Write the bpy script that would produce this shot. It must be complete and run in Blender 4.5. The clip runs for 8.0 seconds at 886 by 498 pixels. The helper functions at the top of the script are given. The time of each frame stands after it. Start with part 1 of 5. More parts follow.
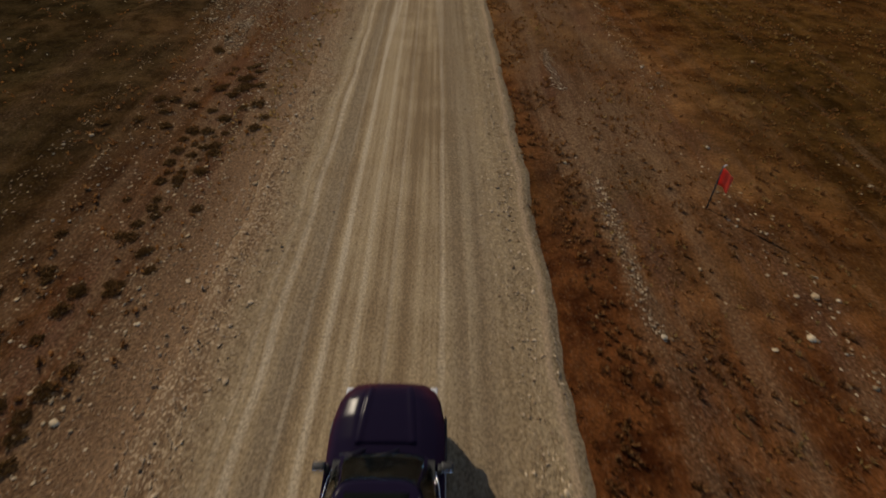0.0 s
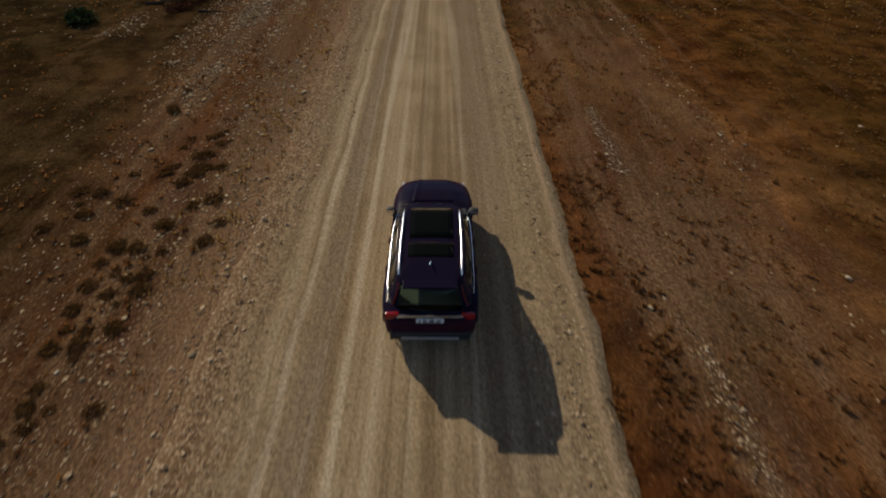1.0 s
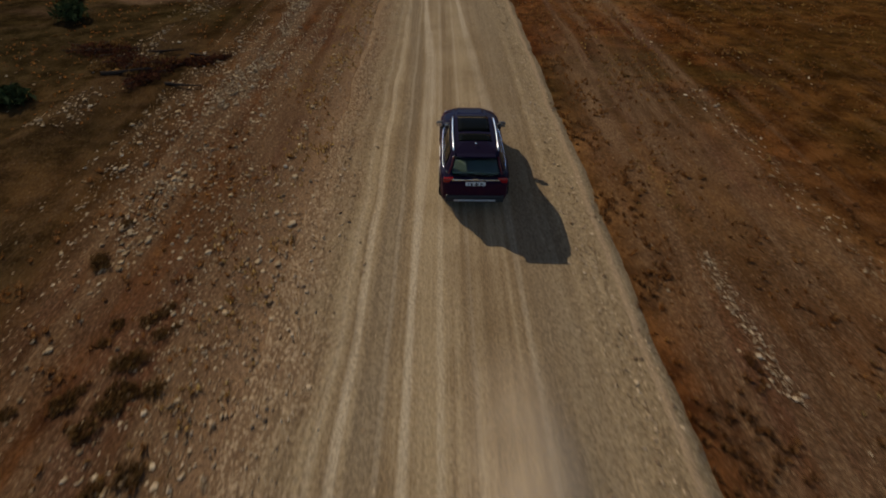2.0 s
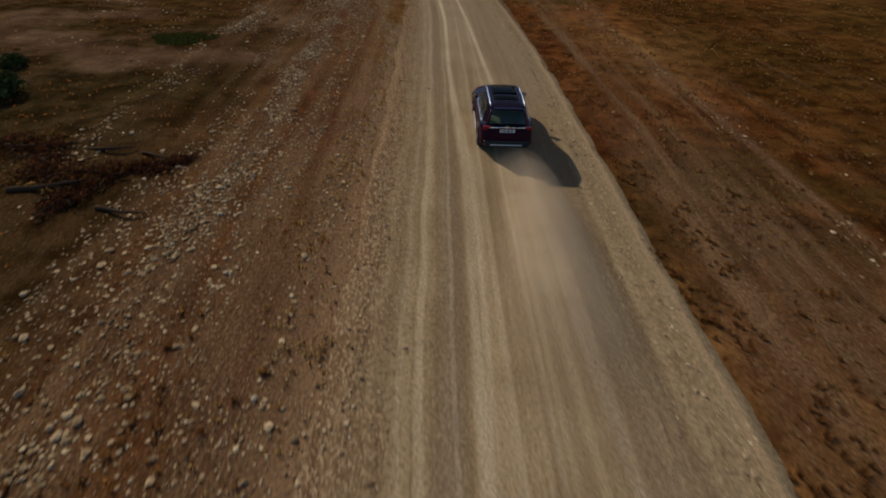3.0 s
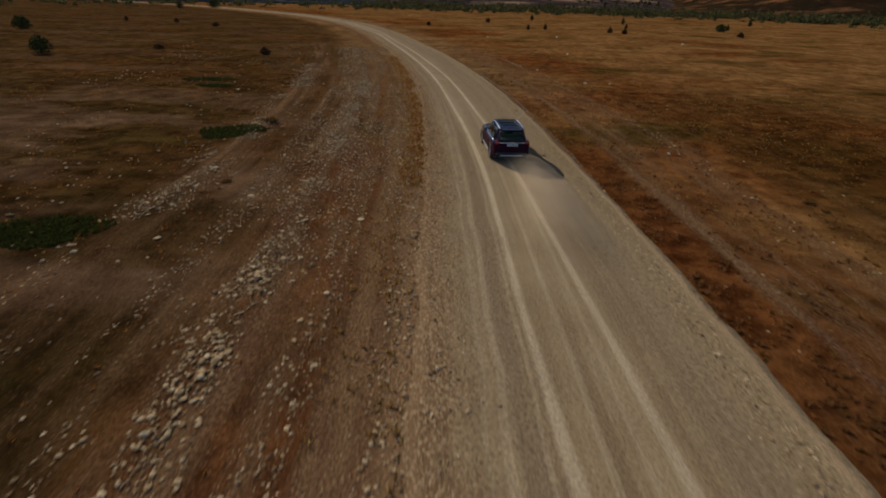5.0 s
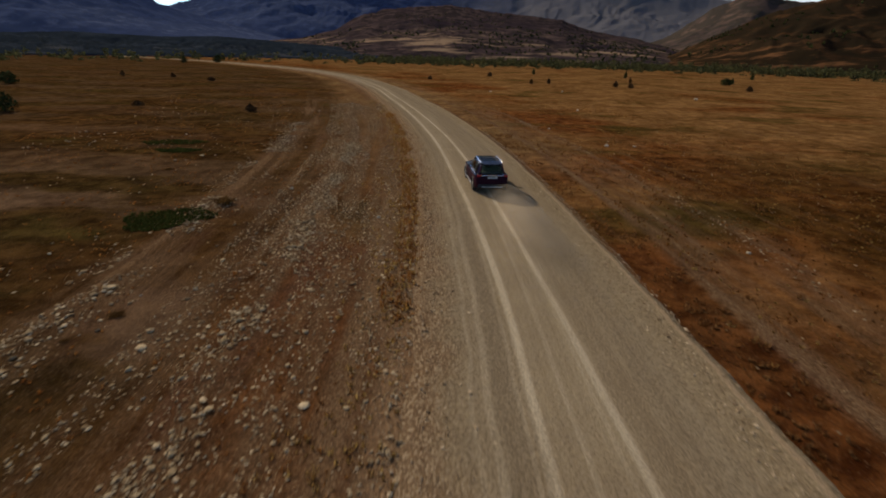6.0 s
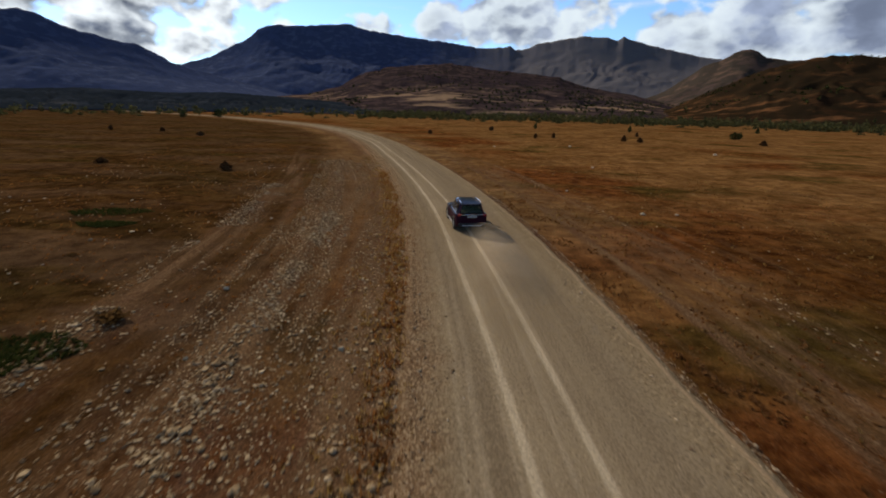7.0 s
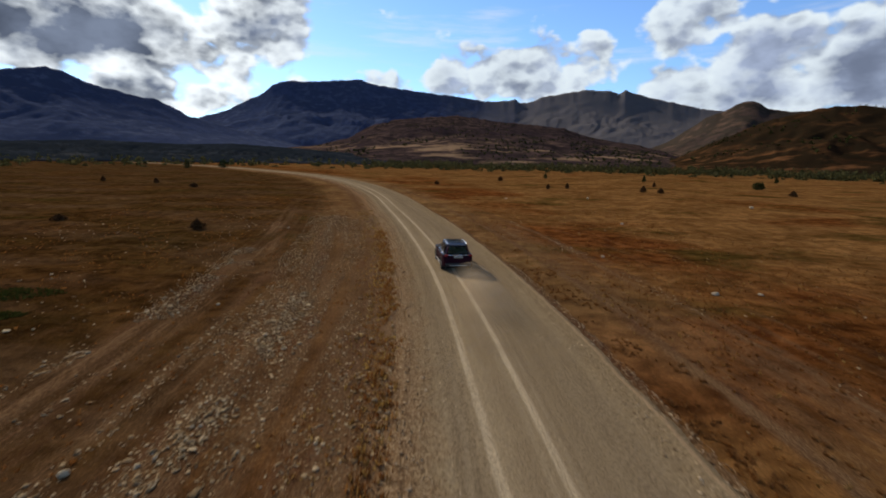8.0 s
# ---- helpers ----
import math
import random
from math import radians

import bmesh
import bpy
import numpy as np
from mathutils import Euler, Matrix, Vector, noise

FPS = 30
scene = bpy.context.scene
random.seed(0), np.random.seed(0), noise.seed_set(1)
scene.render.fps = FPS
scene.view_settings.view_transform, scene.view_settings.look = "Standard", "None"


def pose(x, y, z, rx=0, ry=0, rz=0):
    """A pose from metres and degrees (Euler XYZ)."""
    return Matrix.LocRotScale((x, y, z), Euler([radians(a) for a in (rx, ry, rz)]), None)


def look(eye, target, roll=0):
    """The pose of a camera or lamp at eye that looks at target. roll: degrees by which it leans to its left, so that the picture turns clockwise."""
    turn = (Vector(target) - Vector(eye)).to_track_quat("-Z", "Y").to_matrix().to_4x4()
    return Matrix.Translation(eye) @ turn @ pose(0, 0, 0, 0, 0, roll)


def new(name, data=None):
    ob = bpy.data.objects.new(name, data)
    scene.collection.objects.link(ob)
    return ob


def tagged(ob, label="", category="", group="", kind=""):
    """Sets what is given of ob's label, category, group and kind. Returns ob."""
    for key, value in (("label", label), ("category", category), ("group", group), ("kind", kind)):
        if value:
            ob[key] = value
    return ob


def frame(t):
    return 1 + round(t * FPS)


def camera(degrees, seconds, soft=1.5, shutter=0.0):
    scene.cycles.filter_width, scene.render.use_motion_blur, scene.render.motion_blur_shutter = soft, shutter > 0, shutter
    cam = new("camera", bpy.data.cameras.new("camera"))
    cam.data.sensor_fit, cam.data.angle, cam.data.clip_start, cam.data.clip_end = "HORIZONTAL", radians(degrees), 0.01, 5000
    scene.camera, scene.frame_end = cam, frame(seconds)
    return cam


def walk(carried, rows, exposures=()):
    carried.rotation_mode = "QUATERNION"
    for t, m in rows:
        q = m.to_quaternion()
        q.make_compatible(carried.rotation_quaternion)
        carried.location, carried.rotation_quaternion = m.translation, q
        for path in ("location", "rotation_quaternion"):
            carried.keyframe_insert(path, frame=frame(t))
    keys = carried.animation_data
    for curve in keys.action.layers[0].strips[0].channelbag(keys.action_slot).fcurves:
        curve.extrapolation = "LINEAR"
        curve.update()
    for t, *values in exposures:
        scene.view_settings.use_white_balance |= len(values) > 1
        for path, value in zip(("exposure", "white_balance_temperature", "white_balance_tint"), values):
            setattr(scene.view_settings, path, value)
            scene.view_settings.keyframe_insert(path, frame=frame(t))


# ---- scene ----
cam = camera(84.9, 8.0, soft=1.8, shutter=0.32)
PATH = [
    (0, (0.105, 2.413, 8.182), (0.08, 3.872, 6.815), 0.9),
    (0.5, (-0.174, 5.112, 7.945), (-0.199, 6.575, 6.58), 1.0),
    (1, (-0.675, 8.399, 7.785), (-0.7, 9.866, 6.425), 1.0),
    (1.5, (-1.279, 11.578, 7.722), (-1.31, 13.063, 6.381), 0.9),
    (1.7, (-1.563, 13.023, 7.694), (-1.597, 14.52, 6.368), 0.7),
    (2.8, (-3.36, 21.027, 7.477), (-3.371, 22.596, 6.237), 1.8),
    (3, (-3.677, 22.465, 7.459), (-3.691, 24.054, 6.244), 1.8),
    (3.5, (-4.376, 25.769, 7.264), (-4.394, 27.404, 6.112), 1.8),
    (4, (-4.933, 29.425, 7.123), (-4.96, 31.108, 6.043), 1.7),
    (4.5, (-5.376, 33.023, 7.076), (-5.41, 34.749, 6.067), 1.6),
    (5, (-5.765, 36.901, 7.057), (-5.8, 38.673, 6.13), 1.6),
    (6.5, (-5.996, 48.269, 6.857), (-6.052, 50.155, 6.193), 1.4),
    (7, (-6.175, 52.469, 6.714), (-6.234, 54.387, 6.149), 1.4),
    (7.5, (-6.4, 56.291, 6.61), (-6.464, 58.233, 6.137), 1.3),
    (8, (-6.534, 60.458, 6.647), (-6.628, 62.42, 6.272), 1.2),
]
walk(cam, [(t, look(eye, target, roll)) for t, eye, target, roll in PATH], [(0, 0.0, 7600, 10), (8, 0.0, 7600, 10)])


# ---- world, sun, exposure ----
SUN_AZ, SUN_EL = -38.5, 29.5          # degrees from +y to the right, above the horizon


def direction(az, el):
    a, e = radians(az), radians(el)
    return Vector((math.sin(a) * math.cos(e), math.cos(a) * math.cos(e), math.sin(e)))


sun = new("sun", bpy.data.lights.new("sun", "SUN"))
sun.data.energy, sun.data.angle, sun.data.color = 4.4, radians(0.6), (1.0, 0.93, 0.82)
sun.matrix_world = look(direction(SUN_AZ, SUN_EL) * 200, (0, 0, 0))


def node(nt, kind, out=0, **given):
    """A node; given: attributes in lower case, sockets as s0, s1... or by s_Name. Returns the output socket."""
    n = nt.nodes.new(kind)
    for key, value in given.items():
        if key.startswith("s") and key[1:].isdigit():
            sock = n.inputs[int(key[1:])]
        elif key.startswith("s_"):
            sock = n.inputs[key[2:].replace("_", " ")]
        else:
            if key == "operation":
                n.operation = value
            elif key == "blend":
                n.blend_type = value
            elif key == "data":
                n.data_type = value
            elif key == "sky":
                n.sky_type = value
            elif key == "feature":
                n.feature = value
            elif key == "uv":
                n.uv_map = value
            elif key == "interp":
                n.interpolation_type = value
            continue
        if isinstance(value, bpy.types.NodeSocket):
            nt.links.new(value, sock)
        else:
            sock.default_value = value
    return n.outputs[out]


def mth(nt, op, a, b=0.0, c=0.0):
    return node(nt, "ShaderNodeMath", operation=op, s0=a, s1=b, s2=c)


def rng(nt, value, lo, hi, a=0.0, b=1.0):
    return node(nt, "ShaderNodeMapRange", interp="SMOOTHSTEP", s0=value, s1=lo, s2=hi, s3=a, s4=b)


def mixc(nt, fac, a, b, blend="MIX"):
    n = nt.nodes.new("ShaderNodeMix")
    n.data_type, n.blend_type = "RGBA", blend
    for sock, value in ((n.inputs[0], fac), (n.inputs[6], a), (n.inputs[7], b)):
        if isinstance(value, bpy.types.NodeSocket):
            nt.links.new(value, sock)
        else:
            sock.default_value = value if isinstance(value, float) else (*value, 1.0)[:4]
    return n.outputs[2]


def nz(nt, vec, scale, detail=4.0, rough=0.55, out=0):
    return node(nt, "ShaderNodeTexNoise", out, s_Vector=vec, s_Scale=scale, s_Detail=detail, s_Roughness=rough)


def xyz(nt, x, y, z=0.0):
    return node(nt, "ShaderNodeCombineXYZ", s0=x, s1=y, s2=z)


def ramp(nt, fac, stops):
    n = nt.nodes.new("ShaderNodeValToRGB")
    el = n.color_ramp.elements
    while len(el) < len(stops):
        el.new(0.5)
    for e, (p, c) in zip(el, stops):
        e.position, e.color = p, (*((c,) * 3 if isinstance(c, float) else c), 1.0)
    nt.links.new(fac, n.inputs[0])
    return n.outputs[0]


def build_world():
    world = bpy.data.worlds.new("world")
    scene.world, world.use_nodes = world, True
    nt = world.node_tree
    nt.nodes.clear()
    sky = nt.nodes.new("ShaderNodeTexSky")
    sky.sky_type, sky.sun_disc = "NISHITA", False
    sky.sun_elevation, sky.sun_rotation = radians(SUN_EL), radians(SUN_AZ)
    sky.air_density, sky.dust_density, sky.ozone_density = 1.0, 0.15, 3.0
    way = node(nt, "ShaderNodeTexCoord", 0)
    flat = node(nt, "ShaderNodeMapping", s0=way, s3=(1.0, 1.0, 1.5))

    def field(vec):
        """Cloud density: large masses, turbulence and round billows."""
        vor = nt.nodes.new("ShaderNodeTexVoronoi")
        vor.feature = "SMOOTH_F1"
        for name, value in (("Scale", 13.0), ("Detail", 2.0), ("Roughness", 0.5), ("Smoothness", 0.5)):
            vor.inputs[name].default_value = value
        warp = node(nt, "ShaderNodeVectorMath", operation="ADD", s0=vec, s1=node(nt, "ShaderNodeVectorMath", operation="SCALE", s0=nz(nt, vec, 9.0, 3.0, 0.5, 1), s3=0.05))
        nt.links.new(warp, vor.inputs["Vector"])
        mass = mth(nt, "ADD", mth(nt, "MULTIPLY", nz(nt, vec, 3.6, 3.0, 0.5), 0.55), mth(nt, "MULTIPLY", nz(nt, vec, 16.0, 5.0, 0.52), 0.62))
        return mth(nt, "ADD", mass, mth(nt, "MULTIPLY", mth(nt, "SUBTRACT", 0.88, vor.outputs["Distance"]), 0.38))
    shape = field(flat)
    toward = field(node(nt, "ShaderNodeMapping", s0=flat, s1=(-0.012, 0.0, 0.03), s3=(1.0, 1.0, 1.0)))
    # cumulus banks: azimuth, elevation, half width, half height in degrees, weight
    banks = ((-41, 11.5, 13, 4.6, 1.0), (-31, 9.0, 9, 2.6, 0.7), (-23, 12.5, 6, 4.5, 0.85), (-33, 5.6, 8, 2.2, 0.75),
             (-0.5, 8.6, 5.5, 3.2, 0.8), (8, 9.0, 8, 3.4, 0.85), (13.2, 11.3, 2.4, 2.2, 0.6), (22, 13.6, 4.5, 3.6, 0.85),
             (25, 7.5, 8, 3.0, 0.8), (33, 9.0, 11, 4.6, 1.0), (38, 13, 4, 3, 0.7), (-10, 8.0, 3, 1.5, 0.5), (-9.5, 7.3, 18, 1.6, 0.35))
    total = None
    for az, el, wa, we, weight in banks:
        turned = node(nt, "ShaderNodeVectorRotate", s0=way, s2=(0.0, 0.0, 1.0), s3=radians(az))
        off = node(nt, "ShaderNodeVectorMath", operation="SUBTRACT", s0=turned, s1=(0.0, math.cos(radians(el)), math.sin(radians(el))))
        scaled = node(nt, "ShaderNodeVectorMath", operation="MULTIPLY", s0=off, s1=(57.3 / wa, 12.0, 57.3 / we))
        dist = node(nt, "ShaderNodeVectorMath", 1, operation="LENGTH", s0=scaled)
        bump = mth(nt, "MULTIPLY", rng(nt, dist, 1.5, 0.45), weight)
        total = bump if total is None else mth(nt, "MAXIMUM", total, bump)
    # overhead a broken deck with grey undersides
    deck = rng(nt, node(nt, "ShaderNodeSeparateXYZ", 2, s0=way), 0.32, 0.52)
    dens = mth(nt, "ADD", mth(nt, "ADD", shape, mth(nt, "MULTIPLY", deck, 0.42)), mth(nt, "MULTIPLY", total, 0.52))
    cover = rng(nt, dens, 0.78, 0.93)
    lee = rng(nt, mth(nt, "SUBTRACT", toward, shape), -0.12, 0.17)
    body = rng(nt, dens, 0.90, 1.42)
    thick = mth(nt, "ADD", mth(nt, "MULTIPLY", lee, 0.8), mth(nt, "MULTIPLY", body, 0.5))
    west = rng(nt, node(nt, "ShaderNodeSeparateXYZ", 0, s0=way), -0.15, -0.45)
    thick = mth(nt, "ADD", thick, mth(nt, "MULTIPLY", west, mth(nt, "MULTIPLY", body, 1.0)))
    east = rng(nt, node(nt, "ShaderNodeSeparateXYZ", 0, s0=way), 0.25, 0.55)
    thick = mth(nt, "ADD", thick, mth(nt, "MULTIPLY", east, mth(nt, "MULTIPLY", body, 0.9)))
    thick = mth(nt, "MINIMUM", thick, 1.0)
    grey = mixc(nt, west, (0.195, 0.265, 0.44), (0.098, 0.136, 0.228))
    grey = mixc(nt, 1.0, grey, mixc(nt, rng(nt, nz(nt, flat, 11.0, 4.0, 0.5), 0.3, 0.7), (0.75, 0.75, 0.75), (1.9, 1.85, 1.75)), "MULTIPLY")
    grey = mixc(nt, deck, grey, (0.085, 0.080, 0.078))
    thick = mth(nt, "MAXIMUM", thick, mth(nt, "MULTIPLY", deck, 0.97))
    cloud = mixc(nt, thick, mixc(nt, west, (0.72, 0.89, 1.10), (0.95, 1.12, 1.34)), grey)
    high = node(nt, "ShaderNodeMapping", s0=way, s3=(1.2, 1.2, 9.0))
    wisp = rng(nt, nz(nt, high, 3.0, 5.0, 0.6), 0.52, 0.8, 0.0, 0.55)
    blue = mixc(nt, 1.0, sky.outputs[0], (0.094, 0.134, 0.194), "MULTIPLY")
    blue = mixc(nt, wisp, blue, (0.75, 0.85, 1.0))
    both = mixc(nt, cover, blue, cloud)
    bg = nt.nodes.new("ShaderNodeBackground")
    nt.links.new(both, bg.inputs[0])
    bg.inputs[1].default_value = 1.0
    out = nt.nodes.new("ShaderNodeOutputWorld")
    nt.links.new(bg.outputs[0], out.inputs[0])


build_world()


# ---- materials ----
def material(name, rough=0.8, metal=0.0, color=(0.5, 0.5, 0.5), spec=0.3):
    m = bpy.data.materials.new(name)
    m.use_nodes = True
    nt = m.node_tree
    bsdf = nt.nodes["Principled BSDF"]
    bsdf.inputs["Base Color"].default_value = (*color, 1.0)
    bsdf.inputs["Roughness"].default_value = rough
    bsdf.inputs["Metallic"].default_value = metal
    bsdf.inputs["Specular IOR Level"].default_value = spec
    return m, nt, bsdf


def bump(nt, bsdf, height, strength=0.5, distance=0.02):
    n = nt.nodes.new("ShaderNodeBump")
    n.inputs["Strength"].default_value, n.inputs["Distance"].default_value = strength, distance
    nt.links.new(height, n.inputs["Height"])
    nt.links.new(n.outputs[0], bsdf.inputs["Normal"])


def ground_material():
    m, nt, bsdf = material("dry_ground", 0.95, spec=0.0)
    pos = node(nt, "ShaderNodeTexCoord", 3)
    uv = node(nt, "ShaderNodeUVMap", uv="road")
    sep = nt.nodes.new("ShaderNodeSeparateXYZ")
    nt.links.new(uv, sep.inputs[0])
    d, s = sep.outputs[0], sep.outputs[1]
    patch = nz(nt, node(nt, "ShaderNodeMapping", s0=pos, s3=(0.7, 1.0, 1.0)), 0.055, 4.0, 0.55)
    patch2 = nz(nt, node(nt, "ShaderNodeMapping", s0=pos, s1=(70.0, 30.0, 0.0), s3=(0.6, 1.0, 1.0)), 0.10, 4.0, 0.6)
    clump = nz(nt, pos, 0.9, 6.0, 0.65)
    grain = nz(nt, pos, 16.0, 5.0, 0.7)
    along = nz(nt, xyz(nt, mth(nt, "MULTIPLY", d, 1.6), mth(nt, "MULTIPLY", s, 0.10)), 1.0, 5.0, 0.6)
    # dry grass: rust, straw and dull olive
    rust = mixc(nt, rng(nt, clump, 0.35, 0.65), (0.0597, 0.0184, 0.00609), (0.176, 0.0690, 0.0240))
    straw = mixc(nt, rng(nt, clump, 0.3, 0.7), (0.102, 0.050, 0.018), (0.235, 0.129, 0.052))
    olive = mixc(nt, rng(nt, clump, 0.3, 0.7), (0.028, 0.0195, 0.0053), (0.0899, 0.0595, 0.0191))
    blotch = nz(nt, xyz(nt, mth(nt, "MULTIPLY", d, 0.8), mth(nt, "MULTIPLY", s, 0.22), 3.0), 1.0, 5.0, 0.62)
    rust = mixc(nt, mth(nt, "MULTIPLY", rng(nt, blotch, 0.52, 0.68), rng(nt, s, 90.0, 55.0, 0.3, 1.0)), rust, (0.0339, 0.0103, 0.00424))
    lean = mth(nt, "ADD", patch, rng(nt, d, 8.0, 40.0, 0.0, 0.16))
    grass = mixc(nt, rng(nt, lean, 0.44, 0.62), rust, straw)
    grass = mixc(nt, rng(nt, patch2, 0.52, 0.68), grass, olive)
    # the western field is darker, with a dull green-brown sward
    west = mth(nt, "MULTIPLY", rng(nt, d, -9.0, -20.0), rng(nt, mth(nt, "ADD", patch, mth(nt, "MULTIPLY", patch2, 0.6)), 0.62, 0.9))
    grass = mixc(nt, mth(nt, "MULTIPLY", rng(nt, d, -6.3, -10.5), 0.85), grass, mixc(nt, rng(nt, clump, 0.35, 0.65), (0.03, 0.0164, 0.00636), (0.0799, 0.0451, 0.018)))
    grass = mixc(nt, mth(nt, "MULTIPLY", west, rng(nt, s, 60.0, 100.0, 0.7, 0.35)), grass, mixc(nt, rng(nt, clump, 0.35, 0.65), (0.015, 0.011, 0.0045), (0.044, 0.031, 0.012)))
    # near the start both fields are darker: olive sward westward, umber grass eastward
    near_west = mth(nt, "MULTIPLY", rng(nt, mth(nt, "ADD", d, rng(nt, s, 30.0, 15.0, 0.0, -2.0)), -8.0, -12.0), rng(nt, s, 62.0, 42.0))
    grass = mixc(nt, mth(nt, "MULTIPLY", near_west, rng(nt, patch2, 0.30, 0.55, 0.4, 0.82)), grass, mixc(nt, rng(nt, clump, 0.35, 0.65), (0.014, 0.0105, 0.0048), (0.046, 0.033, 0.016)))
    umber = mth(nt, "MULTIPLY", mth(nt, "MULTIPLY", rng(nt, d, 9.0, 15.0), rng(nt, s, 95.0, 60.0)), rng(nt, patch, 0.30, 0.55, 0.55, 0.95))
    grass = mixc(nt, umber, grass, mixc(nt, rng(nt, clump, 0.35, 0.65), (0.026, 0.0135, 0.0038), (0.078, 0.040, 0.011)))
    # bare pinkish clay and dark swards in long patches on the western field
    drift = nz(nt, node(nt, "ShaderNodeMapping", s0=pos, s1=(5.0, 11.0, 0.0), s3=(0.45, 1.0, 1.0)), 0.16, 5.0, 0.6)
    field = mth(nt, "MULTIPLY", rng(nt, d, -8.5, -11.0), rng(nt, s, 36.0, 48.0))
    grass = mixc(nt, mth(nt, "MULTIPLY", field, mth(nt, "MULTIPLY", rng(nt, drift, 0.46, 0.58, 0.0, 0.85), rng(nt, s, 80.0, 58.0, 0.35, 1.0))), grass, mixc(nt, rng(nt, clump, 0.3, 0.7), (0.078, 0.048, 0.031), (0.142, 0.092, 0.060)))
    grass = mixc(nt, mth(nt, "MULTIPLY", field, rng(nt, drift, 0.42, 0.32, 0.0, 0.8)), grass, mixc(nt, rng(nt, clump, 0.3, 0.7), (0.022, 0.017, 0.006), (0.058, 0.044, 0.014)))
    # further on a straw-coloured belt runs along both edges
    belt = mth(nt, "MULTIPLY", mth(nt, "MULTIPLY", rng(nt, d, 11.0, 5.0), rng(nt, d, -12.0, -7.0)), rng(nt, s, 68.0, 84.0, 0.0, 0.75))
    grass = mixc(nt, belt, grass, mixc(nt, rng(nt, clump, 0.3, 0.7), (0.125, 0.075, 0.036), (0.235, 0.150, 0.076)))
    # strips of bare gravel beside the road
    wav = mth(nt, "ADD", d, mth(nt, "MULTIPLY", mth(nt, "SUBTRACT", clump, 0.5), 1.3))
    place = mth(nt, "MULTIPLY_ADD", wav, 1 / 40.0, 0.5)
    marks = ((-20, .0), (-14.8, .12), (-13.5, .7), (-12.0, .36), (-9.8, .42), (-8.4, .72), (-7.3, .58), (-6.4, .62), (-5.3, .74),
             (-3.6, .95), (3.55, .95), (3.75, .03), (5.3, .08), (5.85, .82), (6.3, .46), (8.9, .34), (9.7, .62), (10.3, .2), (20, .10))
    bare = ramp(nt, place, [((p + 20) / 40, float(v)) for p, v in marks])
    bare = rng(nt, mth(nt, "ADD", mth(nt, "ADD", bare, mth(nt, "MULTIPLY", mth(nt, "MULTIPLY", rng(nt, d, -8.5, -4.5), rng(nt, d, 3.4, 2.0)), rng(nt, s, 55.0, 25.0, 0.0, 0.2))), mth(nt, "MULTIPLY", mth(nt, "SUBTRACT", along, 0.5), 1.5)), 0.1, 0.9)
    fade = mth(nt, "MAXIMUM", rng(nt, s, 140.0, 95.0), rng(nt, mth(nt, "ABSOLUTE", d), 7.0, 5.0))
    bare = mth(nt, "MULTIPLY", mth(nt, "MULTIPLY", bare, fade), mth(nt, "SUBTRACT", 1.0, mth(nt, "MULTIPLY", near_west, 0.78)))
    soil = mixc(nt, rng(nt, along, 0.3, 0.7), (0.100, 0.0565, 0.0330), (0.195, 0.125, 0.0740))
    reddish = nz(nt, xyz(nt, mth(nt, "MULTIPLY", d, 0.7), mth(nt, "MULTIPLY", s, 0.16), 9.0), 1.0, 5.0, 0.6)
    soil = mixc(nt, rng(nt, reddish, 0.50, 0.66, 0.0, 0.7), soil, mixc(nt, grain, (0.085, 0.040, 0.026), (0.150, 0.076, 0.050)))
    open_ground = mth(nt, "MULTIPLY", mth(nt, "MULTIPLY", rng(nt, d, 3.8, 5.0), rng(nt, d, 10.5, 7.5)), mth(nt, "MULTIPLY", rng(nt, s, 9.0, 17.0), rng(nt, s, 48.0, 32.0)))
    bare = mth(nt, "MAXIMUM", bare, mth(nt, "MULTIPLY", open_ground, rng(nt, along, 0.28, 0.60, 0.4, 0.95)))
    soil = mixc(nt, rng(nt, grain, 0.35, 0.7), mixc(nt, 1.0, soil, (0.6, 0.56, 0.54), "MULTIPLY"), soil)
    pale = mth(nt, "MULTIPLY", mth(nt, "MULTIPLY", rng(nt, d, -5.9, -4.2), rng(nt, d, 3.4, 2.0)), rng(nt, s, 70.0, 40.0, 0.35, 0.5))
    pale = mth(nt, "MAXIMUM", pale, mth(nt, "MULTIPLY", mth(nt, "MULTIPLY", rng(nt, d, -4.9, -4.1), rng(nt, d, 3.4, 2.0)), 0.9))
    soil = mixc(nt, pale, soil, mixc(nt, grain, (0.182, 0.114, 0.0685), (0.268, 0.176, 0.108)))
    vor = nt.nodes.new("ShaderNodeTexVoronoi")
    vor.inputs["Scale"].default_value = 15.0
    nt.links.new(pos, vor.inputs["Vector"])
    pick = node(nt, "ShaderNodeSeparateColor", 0, s0=vor.outputs["Color"])
    speck = mth(nt, "MULTIPLY", rng(nt, pick, 0.55, 0.8), rng(nt, mth(nt, "ADD", vor.outputs["Distance"], mth(nt, "MULTIPLY", grain, 0.4)), 0.66, 0.42))
    pebble = mixc(nt, grain, (0.26, 0.180, 0.110), (0.43, 0.325, 0.215))
    soil = mixc(nt, mth(nt, "MULTIPLY", speck, 0.5), soil, pebble)
    mottle = mth(nt, "ADD", nz(nt, pos, 0.32, 4.0, 0.6), mth(nt, "MULTIPLY", nz(nt, pos, 0.10, 3.0, 0.6), 0.8))
